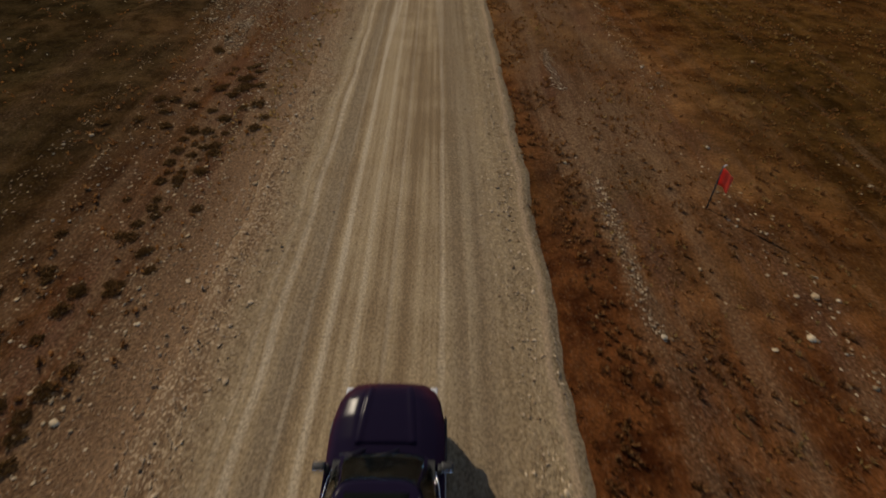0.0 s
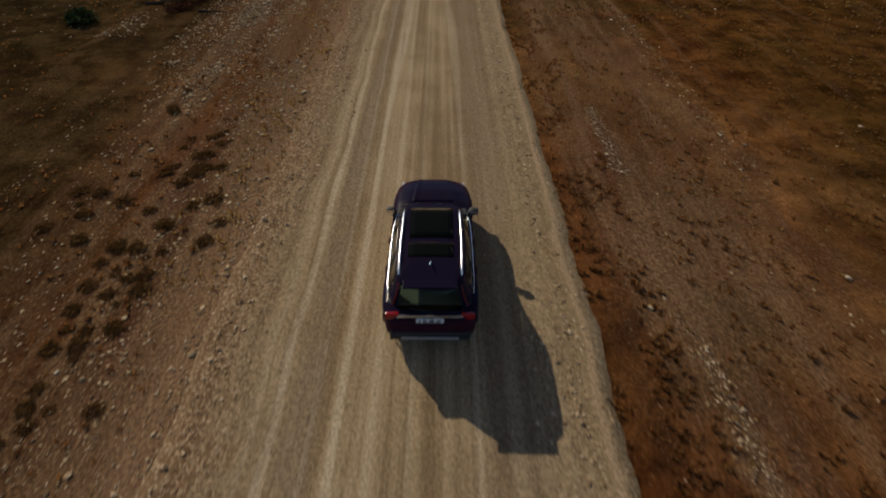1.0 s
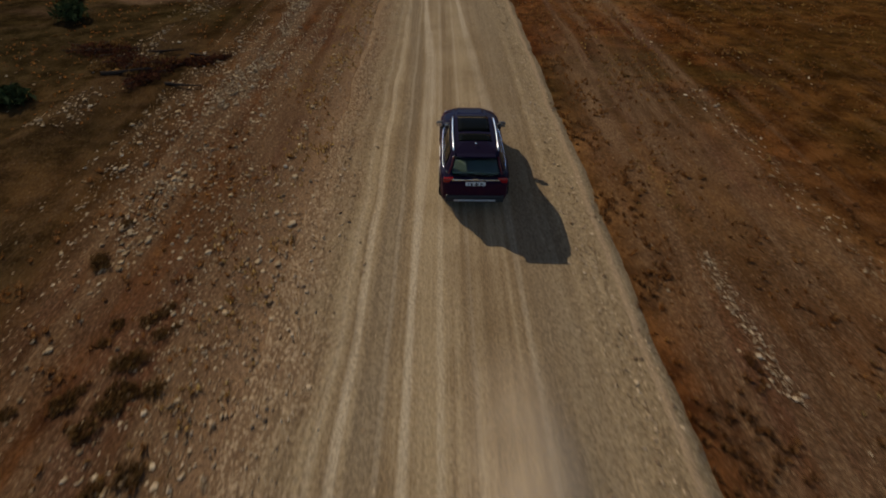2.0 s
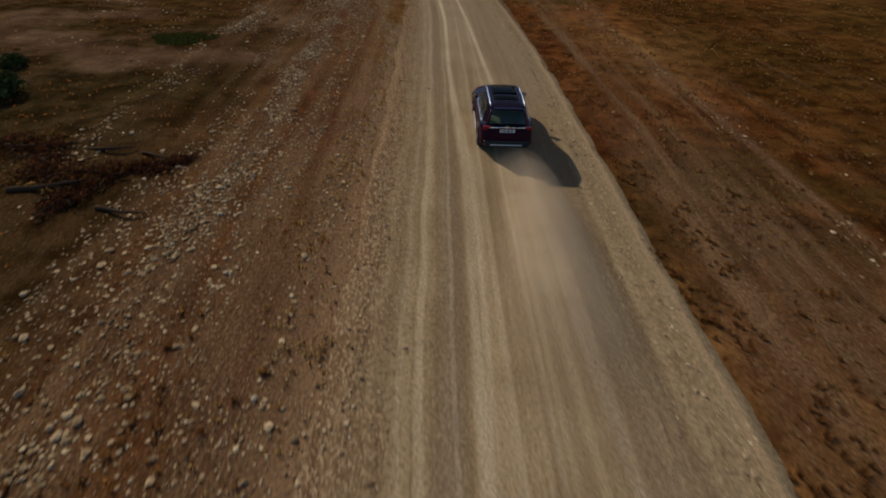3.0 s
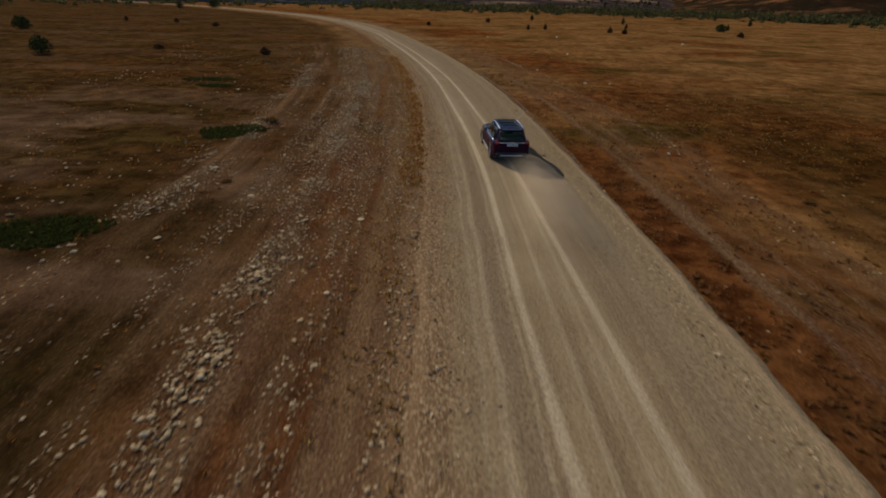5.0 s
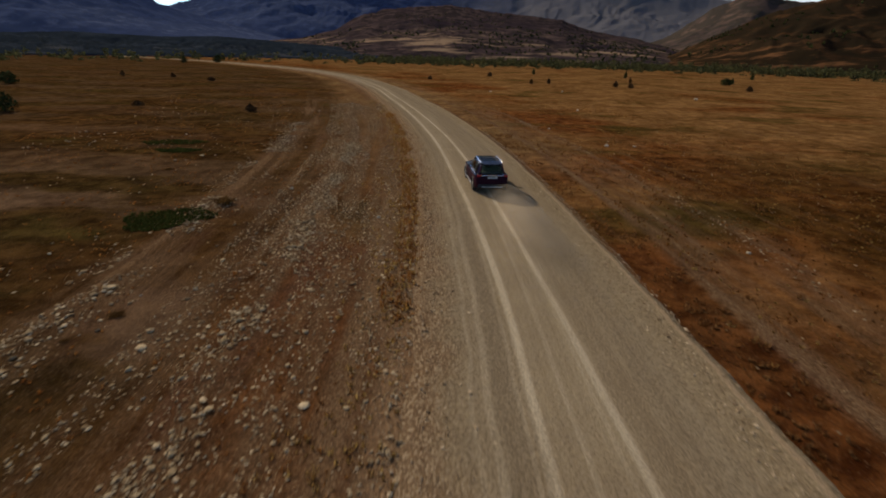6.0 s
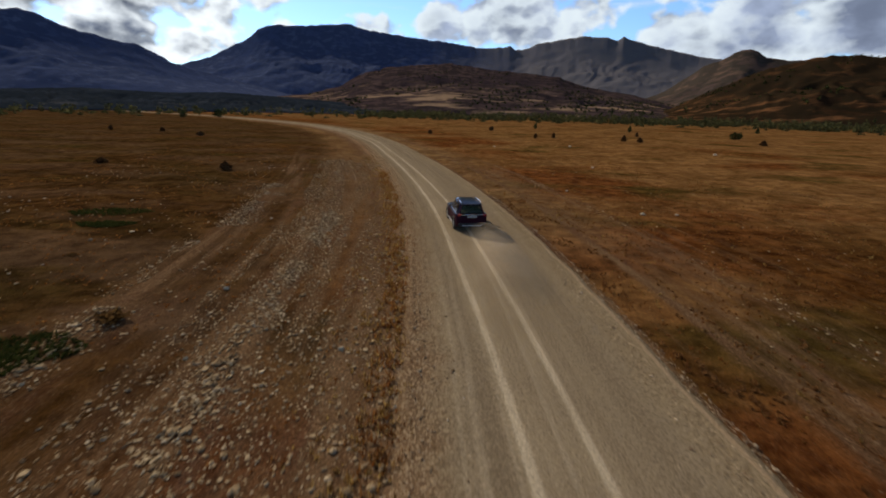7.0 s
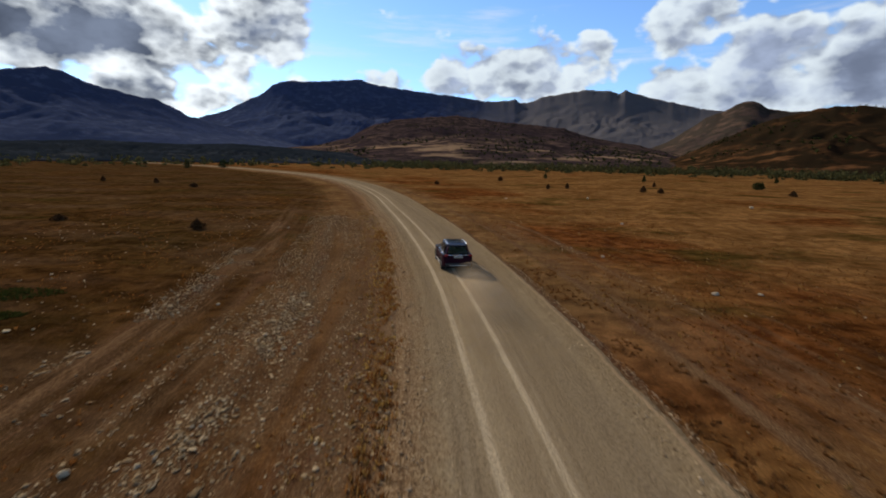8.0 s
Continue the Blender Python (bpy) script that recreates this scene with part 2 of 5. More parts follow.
    grass = mixc(nt, 1.0, grass, mixc(nt, rng(nt, mottle, 0.70, 1.10), (0.70, 0.67, 0.65), (1.22, 1.22, 1.22)), "MULTIPLY")
    ditch = mth(nt, "MULTIPLY", rng(nt, d, 3.5, 3.9), rng(nt, d, 5.9, 5.3))
    grass = mixc(nt, mth(nt, "MULTIPLY", ditch, mth(nt, "MAXIMUM", rng(nt, s, 26.0, 14.0, 0.0, 0.75), mth(nt, "MULTIPLY", rng(nt, s, 72.0, 55.0), rng(nt, s, 28.0, 42.0, 0.2, 0.6)))), grass, mixc(nt, rng(nt, clump, 0.35, 0.65), (0.030, 0.009, 0.004), (0.115, 0.042, 0.015)))
    grass = mixc(nt, mth(nt, "MULTIPLY", speck, 0.12), grass, pebble)
    both = mixc(nt, bare, grass, soil)
    tint = mixc(nt, rng(nt, grain, 0.3, 0.75), (0.55, 0.52, 0.48), (1.30, 1.21, 1.12))
    nt.links.new(mixc(nt, 1.0, both, tint, "MULTIPLY"), bsdf.inputs["Base Color"])
    bump(nt, bsdf, mth(nt, "ADD", mth(nt, "MULTIPLY", clump, 1.5), grain), 0.9, 0.06)
    return m


def road_material():
    m, nt, bsdf = material("gravel_road", 0.92, spec=0.0)
    pos = node(nt, "ShaderNodeTexCoord", 3)
    sep = nt.nodes.new("ShaderNodeSeparateXYZ")
    nt.links.new(node(nt, "ShaderNodeUVMap", uv="road"), sep.inputs[0])
    u, v = sep.outputs[0], sep.outputs[1]
    sep2 = nt.nodes.new("ShaderNodeSeparateXYZ")
    nt.links.new(node(nt, "ShaderNodeUVMap", uv="track"), sep2.inputs[0])
    k, q = sep2.outputs[0], sep2.outputs[1]
    fine = nz(nt, xyz(nt, mth(nt, "MULTIPLY", u, 4.2), mth(nt, "MULTIPLY", v, 0.045)), 1.0, 6.0, 0.62)
    wide = nz(nt, xyz(nt, mth(nt, "MULTIPLY", u, 1.1), mth(nt, "MULTIPLY", v, 0.03), 7.0), 1.0, 3.0, 0.5)
    blot = nz(nt, pos, 0.5, 4.0, 0.6)
    grain = nz(nt, pos, 18.0, 6.0, 0.75)
    tone = mth(nt, "ADD", mth(nt, "MULTIPLY", mth(nt, "MULTIPLY_ADD", mth(nt, "SUBTRACT", fine, 0.5), rng(nt, v, 95.0, 75.0, 1.0, 1.7), 0.5), 0.55), mth(nt, "ADD", mth(nt, "MULTIPLY", wide, 0.6), mth(nt, "MULTIPLY", blot, 0.35)))
    base = ramp(nt, rng(nt, tone, 0.58, 0.92), [(0.0, (0.172, 0.122, 0.074)), (0.5, (0.226, 0.167, 0.105)), (1.0, (0.292, 0.226, 0.146))])
    base = mixc(nt, rng(nt, v, 85.0, 125.0, 0.0, 0.6), base, mixc(nt, wide, (0.190, 0.154, 0.113), (0.240, 0.202, 0.152)))
    # worn grey bands beside the wheel lines
    def band(x, mid, half):
        return rng(nt, mth(nt, "ABSOLUTE", mth(nt, "SUBTRACT", x, mid)), half, half * 0.35)
    worn = mth(nt, "MAXIMUM", mth(nt, "MULTIPLY", band(u, 2.0, 0.75), 0.8), mth(nt, "MAXIMUM", band(k, -0.62, 0.4), mth(nt, "MULTIPLY", band(q, 1.4, 1.1), rng(nt, v, 110.0, 130.0, 0.0, 0.8))))
    base = mixc(nt, mth(nt, "MULTIPLY", worn, rng(nt, blot, 0.2, 0.7, 0.35, 0.75)), base, mixc(nt, fine, (0.140, 0.106, 0.072), (0.186, 0.146, 0.103)))
    # wheel lines of fine pale dust
    sway = mth(nt, "MULTIPLY", mth(nt, "SUBTRACT", nz(nt, xyz(nt, 0.0, mth(nt, "MULTIPLY", v, 0.12), 3.0), 1.0, 3.0, 0.5), 0.5), 0.14)
    ragged = mth(nt, "MULTIPLY", rng(nt, fine, 0.22, 0.52, 0.25, 1.0), rng(nt, blot, 0.2, 0.6, 0.55, 1.0))
    kk, qq, uu = mth(nt, "ADD", k, sway), mth(nt, "ADD", q, sway), mth(nt, "ADD", u, sway)
    broad = mth(nt, "ADD", rng(nt, v, 82.0, 91.0, 0.12, 0.32), rng(nt, v, 97.0, 106.0, 0.0, -0.14))
    def line(x, share):
        return rng(nt, mth(nt, "DIVIDE", mth(nt, "ABSOLUTE", x), mth(nt, "MULTIPLY", broad, share)), 1.0, 0.25)
    main = mth(nt, "MAXIMUM", line(kk, 1.0), mth(nt, "MULTIPLY", line(qq, 0.9), rng(nt, v, 95.0, 108.0, 0.6, 0.95)))
    faint = mth(nt, "MAXIMUM", mth(nt, "MULTIPLY", band(uu, -2.1, 0.13), rng(nt, v, 80.0, 92.0, 0.9, 0.45)), mth(nt, "MAXIMUM", mth(nt, "MULTIPLY", band(uu, -0.42, 0.10), 0.6), mth(nt, "MULTIPLY", mth(nt, "MAXIMUM", band(uu, 0.22, 0.08), mth(nt, "MAXIMUM", band(uu, -1.45, 0.07), band(uu, -2.45, 0.08))), 0.45)))
    faint = mth(nt, "MULTIPLY", faint, rng(nt, v, 150.0, 110.0))
    rut = mth(nt, "MULTIPLY", mth(nt, "MAXIMUM", mth(nt, "MULTIPLY", main, rng(nt, v, 92.0, 128.0, 0.62, 0.95)), mth(nt, "MULTIPLY", faint, 0.6)), ragged)
    base = mixc(nt, rut, base, (0.405, 0.345, 0.262))
    edge = mth(nt, "ADD", mth(nt, "ABSOLUTE", u), mth(nt, "MULTIPLY", blot, 0.8))
    loose = rng(nt, edge, 2.5, 3.5)
    vor = nt.nodes.new("ShaderNodeTexVoronoi")
    vor.inputs["Scale"].default_value = 26.0
    nt.links.new(pos, vor.inputs["Vector"])
    pick = node(nt, "ShaderNodeSeparateColor", 0, s0=vor.outputs["Color"])
    rubble = mixc(nt, pick, (0.105, 0.075, 0.046), (0.31, 0.24, 0.155))
    base = mixc(nt, mth(nt, "MULTIPLY", loose, 0.55), base, rubble)
    # thin paler line along the crest of the eastern edge
    base = mixc(nt, mth(nt, "MULTIPLY", band(u, 3.56, 0.11), 0.7), base, (0.31, 0.225, 0.150))
    # the western edge breaks up into the verge's soil
    ragged_edge = mth(nt, "ADD", u, mth(nt, "ADD", mth(nt, "MULTIPLY", mth(nt, "SUBTRACT", nz(nt, pos, 0.8, 5.0, 0.65), 0.5), 2.2), mth(nt, "MULTIPLY", mth(nt, "SUBTRACT", grain, 0.5), 1.0)))
    soil = mixc(nt, rng(nt, pick, 0.6, 0.9), mixc(nt, rng(nt, fine, 0.35, 0.65), (0.114, 0.069, 0.041), (0.186, 0.121, 0.073)), (0.32, 0.24, 0.16))
    base = mixc(nt, rng(nt, ragged_edge, -2.3, -3.7), base, soil)
    tint = mixc(nt, rng(nt, grain, 0.3, 0.72), (0.52, 0.505, 0.48), (1.38, 1.35, 1.30))
    nt.links.new(mixc(nt, 1.0, base, tint, "MULTIPLY"), bsdf.inputs["Base Color"])
    bump(nt, bsdf, mth(nt, "ADD", mth(nt, "MULTIPLY", fine, 1.2), mth(nt, "ADD", grain, mth(nt, "MULTIPLY", mth(nt, "MULTIPLY", loose, pick), 1.5))), 0.6, 0.025)
    return m


def island_material(name, stops, rough=0.9, grain_scale=0.0, thin=0.0):
    """Loose pieces in one mesh, each with its own tone."""
    m, nt, bsdf = material(name, rough, spec=0.0)
    pick = node(nt, "ShaderNodeNewGeometry", 8)
    col = ramp(nt, pick, stops)
    if grain_scale:
        g = nz(nt, node(nt, "ShaderNodeTexCoord", 3), grain_scale, 4.0, 0.6)
        col = mixc(nt, 1.0, col, mixc(nt, rng(nt, g, 0.3, 0.7), (0.7, 0.68, 0.66), (1.15, 1.15, 1.15)), "MULTIPLY")
    nt.links.new(col, bsdf.inputs["Base Color"])
    if thin:
        glow = node(nt, "ShaderNodeBsdfTranslucent", s_Color=col)
        both = node(nt, "ShaderNodeMixShader", s0=thin, s1=bsdf.outputs[0], s2=glow)
        nt.links.new(both, nt.nodes["Material Output"].inputs[0])
    return m


def hill_material(name, low, high, bush, scale, cover, hue_scale=0.004, scree=None, rise=30.0, relief_strength=0.5, east=None):
    m, nt, bsdf = material(name, 0.95, spec=0.0)
    pos = node(nt, "ShaderNodeTexCoord", 3)
    a = nz(nt, pos, hue_scale, 6.0, 0.65)
    b = nz(nt, pos, scale, 5.0, 0.7)
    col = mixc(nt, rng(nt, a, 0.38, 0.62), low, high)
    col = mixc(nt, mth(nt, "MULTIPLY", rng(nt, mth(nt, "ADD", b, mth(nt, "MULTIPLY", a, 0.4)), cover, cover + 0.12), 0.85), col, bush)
    if scree:
        strip = nz(nt, node(nt, "ShaderNodeMapping", s0=pos, s3=(0.35, 1.0, 2.5)), hue_scale * 3.5, 5.0, 0.65)
        low_down = rng(nt, node(nt, "ShaderNodeSeparateXYZ", 2, s0=pos), rise, rise * 0.25)
        col = mixc(nt, mth(nt, "MULTIPLY", rng(nt, strip, 0.52, 0.64), low_down), col, scree)
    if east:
        # towards the east the colour pales, with the haze's lilac mixed in
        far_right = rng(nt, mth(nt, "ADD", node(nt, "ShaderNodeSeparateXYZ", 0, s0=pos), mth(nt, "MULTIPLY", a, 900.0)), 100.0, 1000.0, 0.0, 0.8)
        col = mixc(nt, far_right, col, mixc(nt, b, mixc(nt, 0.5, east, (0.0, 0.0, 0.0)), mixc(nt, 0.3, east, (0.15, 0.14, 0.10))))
    nt.links.new(col, bsdf.inputs["Base Color"])
    bump(nt, bsdf, mth(nt, "ADD", b, a), relief_strength, 0.6 / scale * 0.05)
    return m


GROUND, ROAD = ground_material(), road_material()
STONE = island_material("pale_stone", [(0, (0.155, 0.106, 0.062)), (0.4, (0.275, 0.200, 0.121)), (0.8, (0.39, 0.295, 0.184)), (1, (0.50, 0.395, 0.262))], 0.85, 20.0)
PEBBLE = island_material("tan_pebble", [(0, (0.1144, 0.07394, 0.0457)), (0.5, (0.2392, 0.1676, 0.1047)), (1, (0.4576, 0.3549, 0.238))], 0.9)
RUST_GRASS = island_material("rust_grass", [(0, (0.078, 0.02611, 0.00816)), (0.5, (0.1612, 0.05826, 0.01632)), (1, (0.2704, 0.1306, 0.0408))], thin=0.6)
CLUMP_GRASS = island_material("clump_grass", [(0, (0.085, 0.036, 0.014)), (0.6, (0.165, 0.072, 0.026)), (1, (0.27, 0.14, 0.054))], thin=0.55)
STRAW_GRASS = island_material("straw_grass", [(0, (0.0936, 0.0452, 0.01469)), (0.5, (0.208, 0.1156, 0.03672)), (1, (0.3744, 0.2511, 0.08976))], thin=0.6)
GREEN_GRASS = island_material("green_grass", [(0, (0.012, 0.016, 0.005)), (0.6, (0.026, 0.035, 0.010)), (1, (0.058, 0.060, 0.018))], thin=0.4)
SHRUB = island_material("dark_shrub", [(0, (0.042, 0.021, 0.008)), (0.6, (0.095, 0.050, 0.018)), (1, (0.16, 0.092, 0.034))], thin=0.4)
DEAD_BRUSH = island_material("dead_brush", [(0, (0.020, 0.009, 0.006)), (0.6, (0.060, 0.022, 0.012)), (1, (0.13, 0.044, 0.020))], thin=0.2)
MOUND = island_material("brown_bush", [(0, (0.040, 0.019, 0.009)), (0.6, (0.090, 0.045, 0.020)), (1, (0.17, 0.092, 0.040))], thin=0.2)
LEAF = island_material("tree_leaf", [(0, (0.016, 0.022, 0.008)), (0.6, (0.040, 0.048, 0.016)), (1, (0.085, 0.085, 0.028))])
BARK = material("bark", 0.95, color=(0.040, 0.026, 0.018), spec=0.02)[0]
HILL_NEAR = hill_material("burnt_hill", (0.034, 0.024, 0.028), (0.080, 0.053, 0.049), (0.020, 0.016, 0.017), 0.06, 0.64, 0.010, (0.23, 0.155, 0.103), 44.0)
HILL_EAST = hill_material("ochre_hill", (0.026, 0.014, 0.008), (0.078, 0.038, 0.018), (0.014, 0.011, 0.007), 0.035, 0.55, 0.016, (0.125, 0.058, 0.027), 30.0)
HILL_PEAK = hill_material("brown_peak", (0.060, 0.042, 0.038), (0.104, 0.068, 0.052), (0.034, 0.030, 0.026), 0.03, 0.60, 0.008)
# the blue of distance haze is mixed into the mountains' base colour
MOUNTAIN = hill_material("hazy_mountain", (0.046, 0.064, 0.130), (0.074, 0.093, 0.162), (0.036, 0.051, 0.102), 0.022, 0.60, 0.0035, relief_strength=0.14, east=(0.150, 0.142, 0.160))
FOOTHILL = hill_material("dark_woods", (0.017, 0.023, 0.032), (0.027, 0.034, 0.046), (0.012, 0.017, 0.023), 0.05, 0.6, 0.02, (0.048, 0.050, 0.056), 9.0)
WOODS = island_material("scrub_woods", [(0, (0.026, 0.027, 0.012)), (0.6, (0.060, 0.060, 0.025)), (1, (0.12, 0.108, 0.046))], thin=0.3)


# ---- the road's line ----
LINE_Y = np.array([-60, -10, 5, 10, 18, 27, 35, 43, 51, 60, 70, 78, 85, 93, 110, 122, 142, 155, 170, 192, 215, 245, 275, 330, 400], float)
LINE_X = np.array([-0.2, -1.0, -1.3, -1.4, -1.65, -1.95, -2.22, -2.52, -2.9, -3.4, -4.25, -5.2, -6.25, -7.75, -11.6, -14.9, -20.6, -25.2, -31, -42, -57, -84, -115, -195, -330], float)
SLOPE = np.gradient(LINE_X, LINE_Y)


def line_x(y):
    """The road's middle at y."""
    y = np.clip(np.asarray(y, float), LINE_Y[0], LINE_Y[-1])
    i = np.clip(np.searchsorted(LINE_Y, y) - 1, 0, len(LINE_Y) - 2)
    h = LINE_Y[i + 1] - LINE_Y[i]
    t = (y - LINE_Y[i]) / h
    return ((2 * t**3 - 3 * t**2 + 1) * LINE_X[i] + (t**3 - 2 * t**2 + t) * h * SLOPE[i]
            + (3 * t**2 - 2 * t**3) * LINE_X[i + 1] + (t**3 - t**2) * h * SLOPE[i + 1])


def offset(x, y):
    """Metres to the right of the road's middle."""
    lean = (line_x(np.asarray(y) + 0.5) - line_x(np.asarray(y) - 0.5))
    return (x - line_x(y)) / np.sqrt(1 + lean**2)


def relief(x, y):
    """The ground's height."""
    d = offset(x, y)
    n1 = np.array([noise.noise((a * 0.35, b * 0.35, 0.0)) for a, b in zip(x, y)])
    n2 = np.array([noise.noise((a * 0.02, b * 0.02, 5.0)) for a, b in zip(x, y)])
    beside = np.clip((np.where(d > 0, d + np.interp(y, [50, 64, 90, 160], [0.0, 0.35, 0.5, 0.2]), -d) - 3.6) / 0.5, 0, 1)
    far = np.clip((np.abs(d) - 15) / 40, 0, 1)
    z = -0.06 * (1 - beside) + beside * 0.05 * n1 + far * 0.5 * n2
    z += 0.09 * np.exp(-((d + 8.4) / 0.6)**2) + 0.11 * np.exp(-((d + 13.5) / 0.7)**2) + 0.06 * np.exp(-((d - 5.85) / 0.4)**2)
    z -= 0.04 * np.exp(-((d - 4.4) / 0.5)**2)
    return z


def grown(bm_or_mesh, name, mat, parent=None):
    ob = new(name, bm_or_mesh)
    ob.data.materials.append(mat)
    if parent is not None:
        ob.parent = parent
    return ob


def mesh_of(name, verts, faces, smooth=False):
    me = bpy.data.meshes.new(name)
    me.from_pydata([tuple(v) for v in np.asarray(verts, float).tolist()], [], [tuple(f) for f in faces])
    if smooth:
        me.polygons.foreach_set("use_smooth", [True] * len(me.polygons))
    me.update()
    return me


def grid_faces(rows, cols, closed=False):
    out = []
    for i in range(rows - 1):
        for j in range(cols - (0 if closed else 1)):
            k = (j + 1) % cols
            out.append((i * cols + j, i * cols + k, (i + 1) * cols + k, (i + 1) * cols + j))
    return out


def set_uv(me, name, uv):
    layer = me.uv_layers.new(name=name)
    idx = np.empty(len(me.loops), int)
    me.loops.foreach_get("vertex_index", idx)
    layer.data.foreach_set("uv", np.asarray(uv, float)[idx].ravel())


def spread(lo, a, b, hi, step, grow=1.22):
    """Even steps from a to b, growing ones out to lo and hi."""
    mid = list(np.arange(a, b + step / 2, step))
    left, right, w = [], [], step
    x = a
    while x > lo:
        w *= grow
        x -= w
        left.append(x)
    x, w = b, step
    while x < hi:
        w *= grow
        x += w
        right.append(x)
    return np.array(left[::-1] + mid + right)


def build_ground():
    xs, ys = spread(-4500, -32, 26, 4500, 0.55), spread(-900, -6, 110, 4600, 0.8)
    gx, gy = np.meshgrid(xs, ys)
    x, y = gx.ravel(), gy.ravel()
    me = mesh_of("ground", np.column_stack([x, y, relief(x, y)]), grid_faces(len(ys), len(xs)), True)
    set_uv(me, "road", np.column_stack([np.clip(offset(x, y), -60, 60), y]))
    tagged(grown(me, "ground", GROUND), "dry plain of rust and straw grass with bare gravel strips", "ground", kind="structure")


def smoothed(y, at, value):
    """Values between marks, rounded off over a few metres."""
    return sum(np.interp(y + o, at, value) for o in (-4, -2, 0, 2, 4)) / 5


def build_road():
    ys = np.concatenate([np.arange(-60, -6, 0.8), np.arange(-6, 90, 0.25), np.arange(90, 150, 0.8), np.arange(150, 400, 2.5)])
    us = np.array([-4.3, -3.8, -3.4, -2.9, -2.2, -1.5, -0.8, 0, 0.8, 1.5, 2.2, 2.9, 3.25, 3.45, 3.6, 3.75, 4.0])
    zs = np.array([-0.10, 0.0, 0.02, 0.03, 0.04, 0.04, 0.055, 0.06, 0.055, 0.045, 0.04, 0.03, 0.03, 0.05, 0.055, 0.02, -0.10])
    cx, lean = line_x(ys), line_x(ys + 0.5) - line_x(ys - 0.5)
    norm = np.sqrt(1 + lean**2)
    run = np.concatenate([[0], np.cumsum(np.hypot(np.diff(cx), np.diff(ys)))])
    # the two wheel lines drift across the road
    left = smoothed(ys, [0, 20, 28, 33, 38, 45, 55, 61, 68, 75, 86, 109, 150, 250], [-0.95, -1.05, -0.95, -0.7, -0.85, -1.25, -1.12, -1.15, -1.45, -1.58, -1.62, -1.85, -1.5, -1.2])
    right = smoothed(ys, [0, 25, 32, 38, 43, 49, 55, 65, 75, 91, 109, 150, 250], [1.35, 1.38, 1.3, 0.95, 0.74, 0.57, 0.40, 0.05, -0.2, -0.40, -0.65, -0.3, 0.2])
    narrow = np.interp(ys, [50, 64, 90, 120, 160], [1.0, 0.9, 0.86, 0.88, 0.95])
    verts, uv, track = [], [], []
    for i, y in enumerate(ys):
        for j, u in enumerate(us):
            wob = ((0.28 if u < 0 else 0.10) * noise.noise((y * 0.45, u * 0.3, 2.0)) + (0.0 if u < 0 else 0.07) * noise.noise((y * 1.9, u * 0.3, 6.0))) * (abs(u) / 3.6)**2
            uu = (u * narrow[i] if u > 0 else u) + wob
            verts.append((cx[i] + uu / norm[i], y - uu * lean[i] / norm[i], zs[j] + 0.012 * noise.noise((y * 0.6, u * 1.4, 9.0))))
            uv.append((u, run[i]))
            track.append((uu - left[i], uu - right[i]))
    me = mesh_of("road", verts, grid_faces(len(ys), len(us)), True)
    set_uv(me, "road", uv)
    set_uv(me, "track", track)
    tagged(grown(me, "road", ROAD), "pale graded gravel road with wheel tracks", "road", kind="structure")


build_ground()
build_road()


# ---- hills and mountains ----
def hill(name, label, peaks, foot, ridge, mat, rough, seed, step=0.15, gullies=0.28, carve=0.022):
    """A range seen from the plain: peaks are (azimuth, elevation) of its crest in degrees, foot and ridge distances in metres."""
    az = np.arange(peaks[0][0], peaks[-1][0] + step / 2, step)
    el = np.interp(az, [p[0] for p in peaks], [p[1] for p in peaks])
    soft = np.convolve(np.pad(el, 14, mode="edge"), np.hanning(31)[1:-1] / np.hanning(31)[1:-1].sum(), "valid")
    el += 0.11 * np.array([noise.fractal((a * 0.9, seed, 0.0), 0.7, 2.2, 5) for a in az]) * np.clip(el / 3.0, 0.3, 1.0)
    ts = np.concatenate([np.linspace(0, 1, 44), np.linspace(1.12, 1.7, 6)])
    verts = []
    for a, e, body in zip(az, el, soft):
        for t in ts:
            # the crest's teeth fade out down the slope
            crest = max(ridge * math.tan(radians(body + (e - body) * min(t, 1.0)**8)) + 6.6, 2.0)
            dist = foot + (ridge - foot) * t
            x, y = -6.5 + dist * math.sin(radians(a)), 60 + dist * math.cos(radians(a))
            p = Vector((x, y, 0)) / rough
            n = noise.multi_fractal(p + Vector((seed, 0, 0)), 0.8, 2.1, 7) - 0.8
            # gullies that run down the slope
            bend = 2.2 * noise.noise(p * 0.7 + Vector((0, seed, 0)))
            spur = 1 - 2 * abs(noise.fractal(Vector((a * gullies + bend, t * 2.6 + bend, seed)), 0.9, 2.1, 3))
            up = t**0.9 * (1 - 0.25 * math.sin(math.pi * min(t, 1))) if t <= 1 else max(1 - (t - 1) * 1.5, 0)
            mask = math.sin(math.pi * min(t, 1)) + (0.03 if t > 0.9 else 0)
            verts.append((x, y, crest * up + crest * mask * ((0.05 if ridge > 1500 else 0.09) * n + carve * (spur - 0.4)) - (3 if t == 0 else 0)))
    me = mesh_of(name, verts, grid_faces(len(az), len(ts)), True)
    tagged(grown(me, name, mat), label, "mountain", kind="structure")


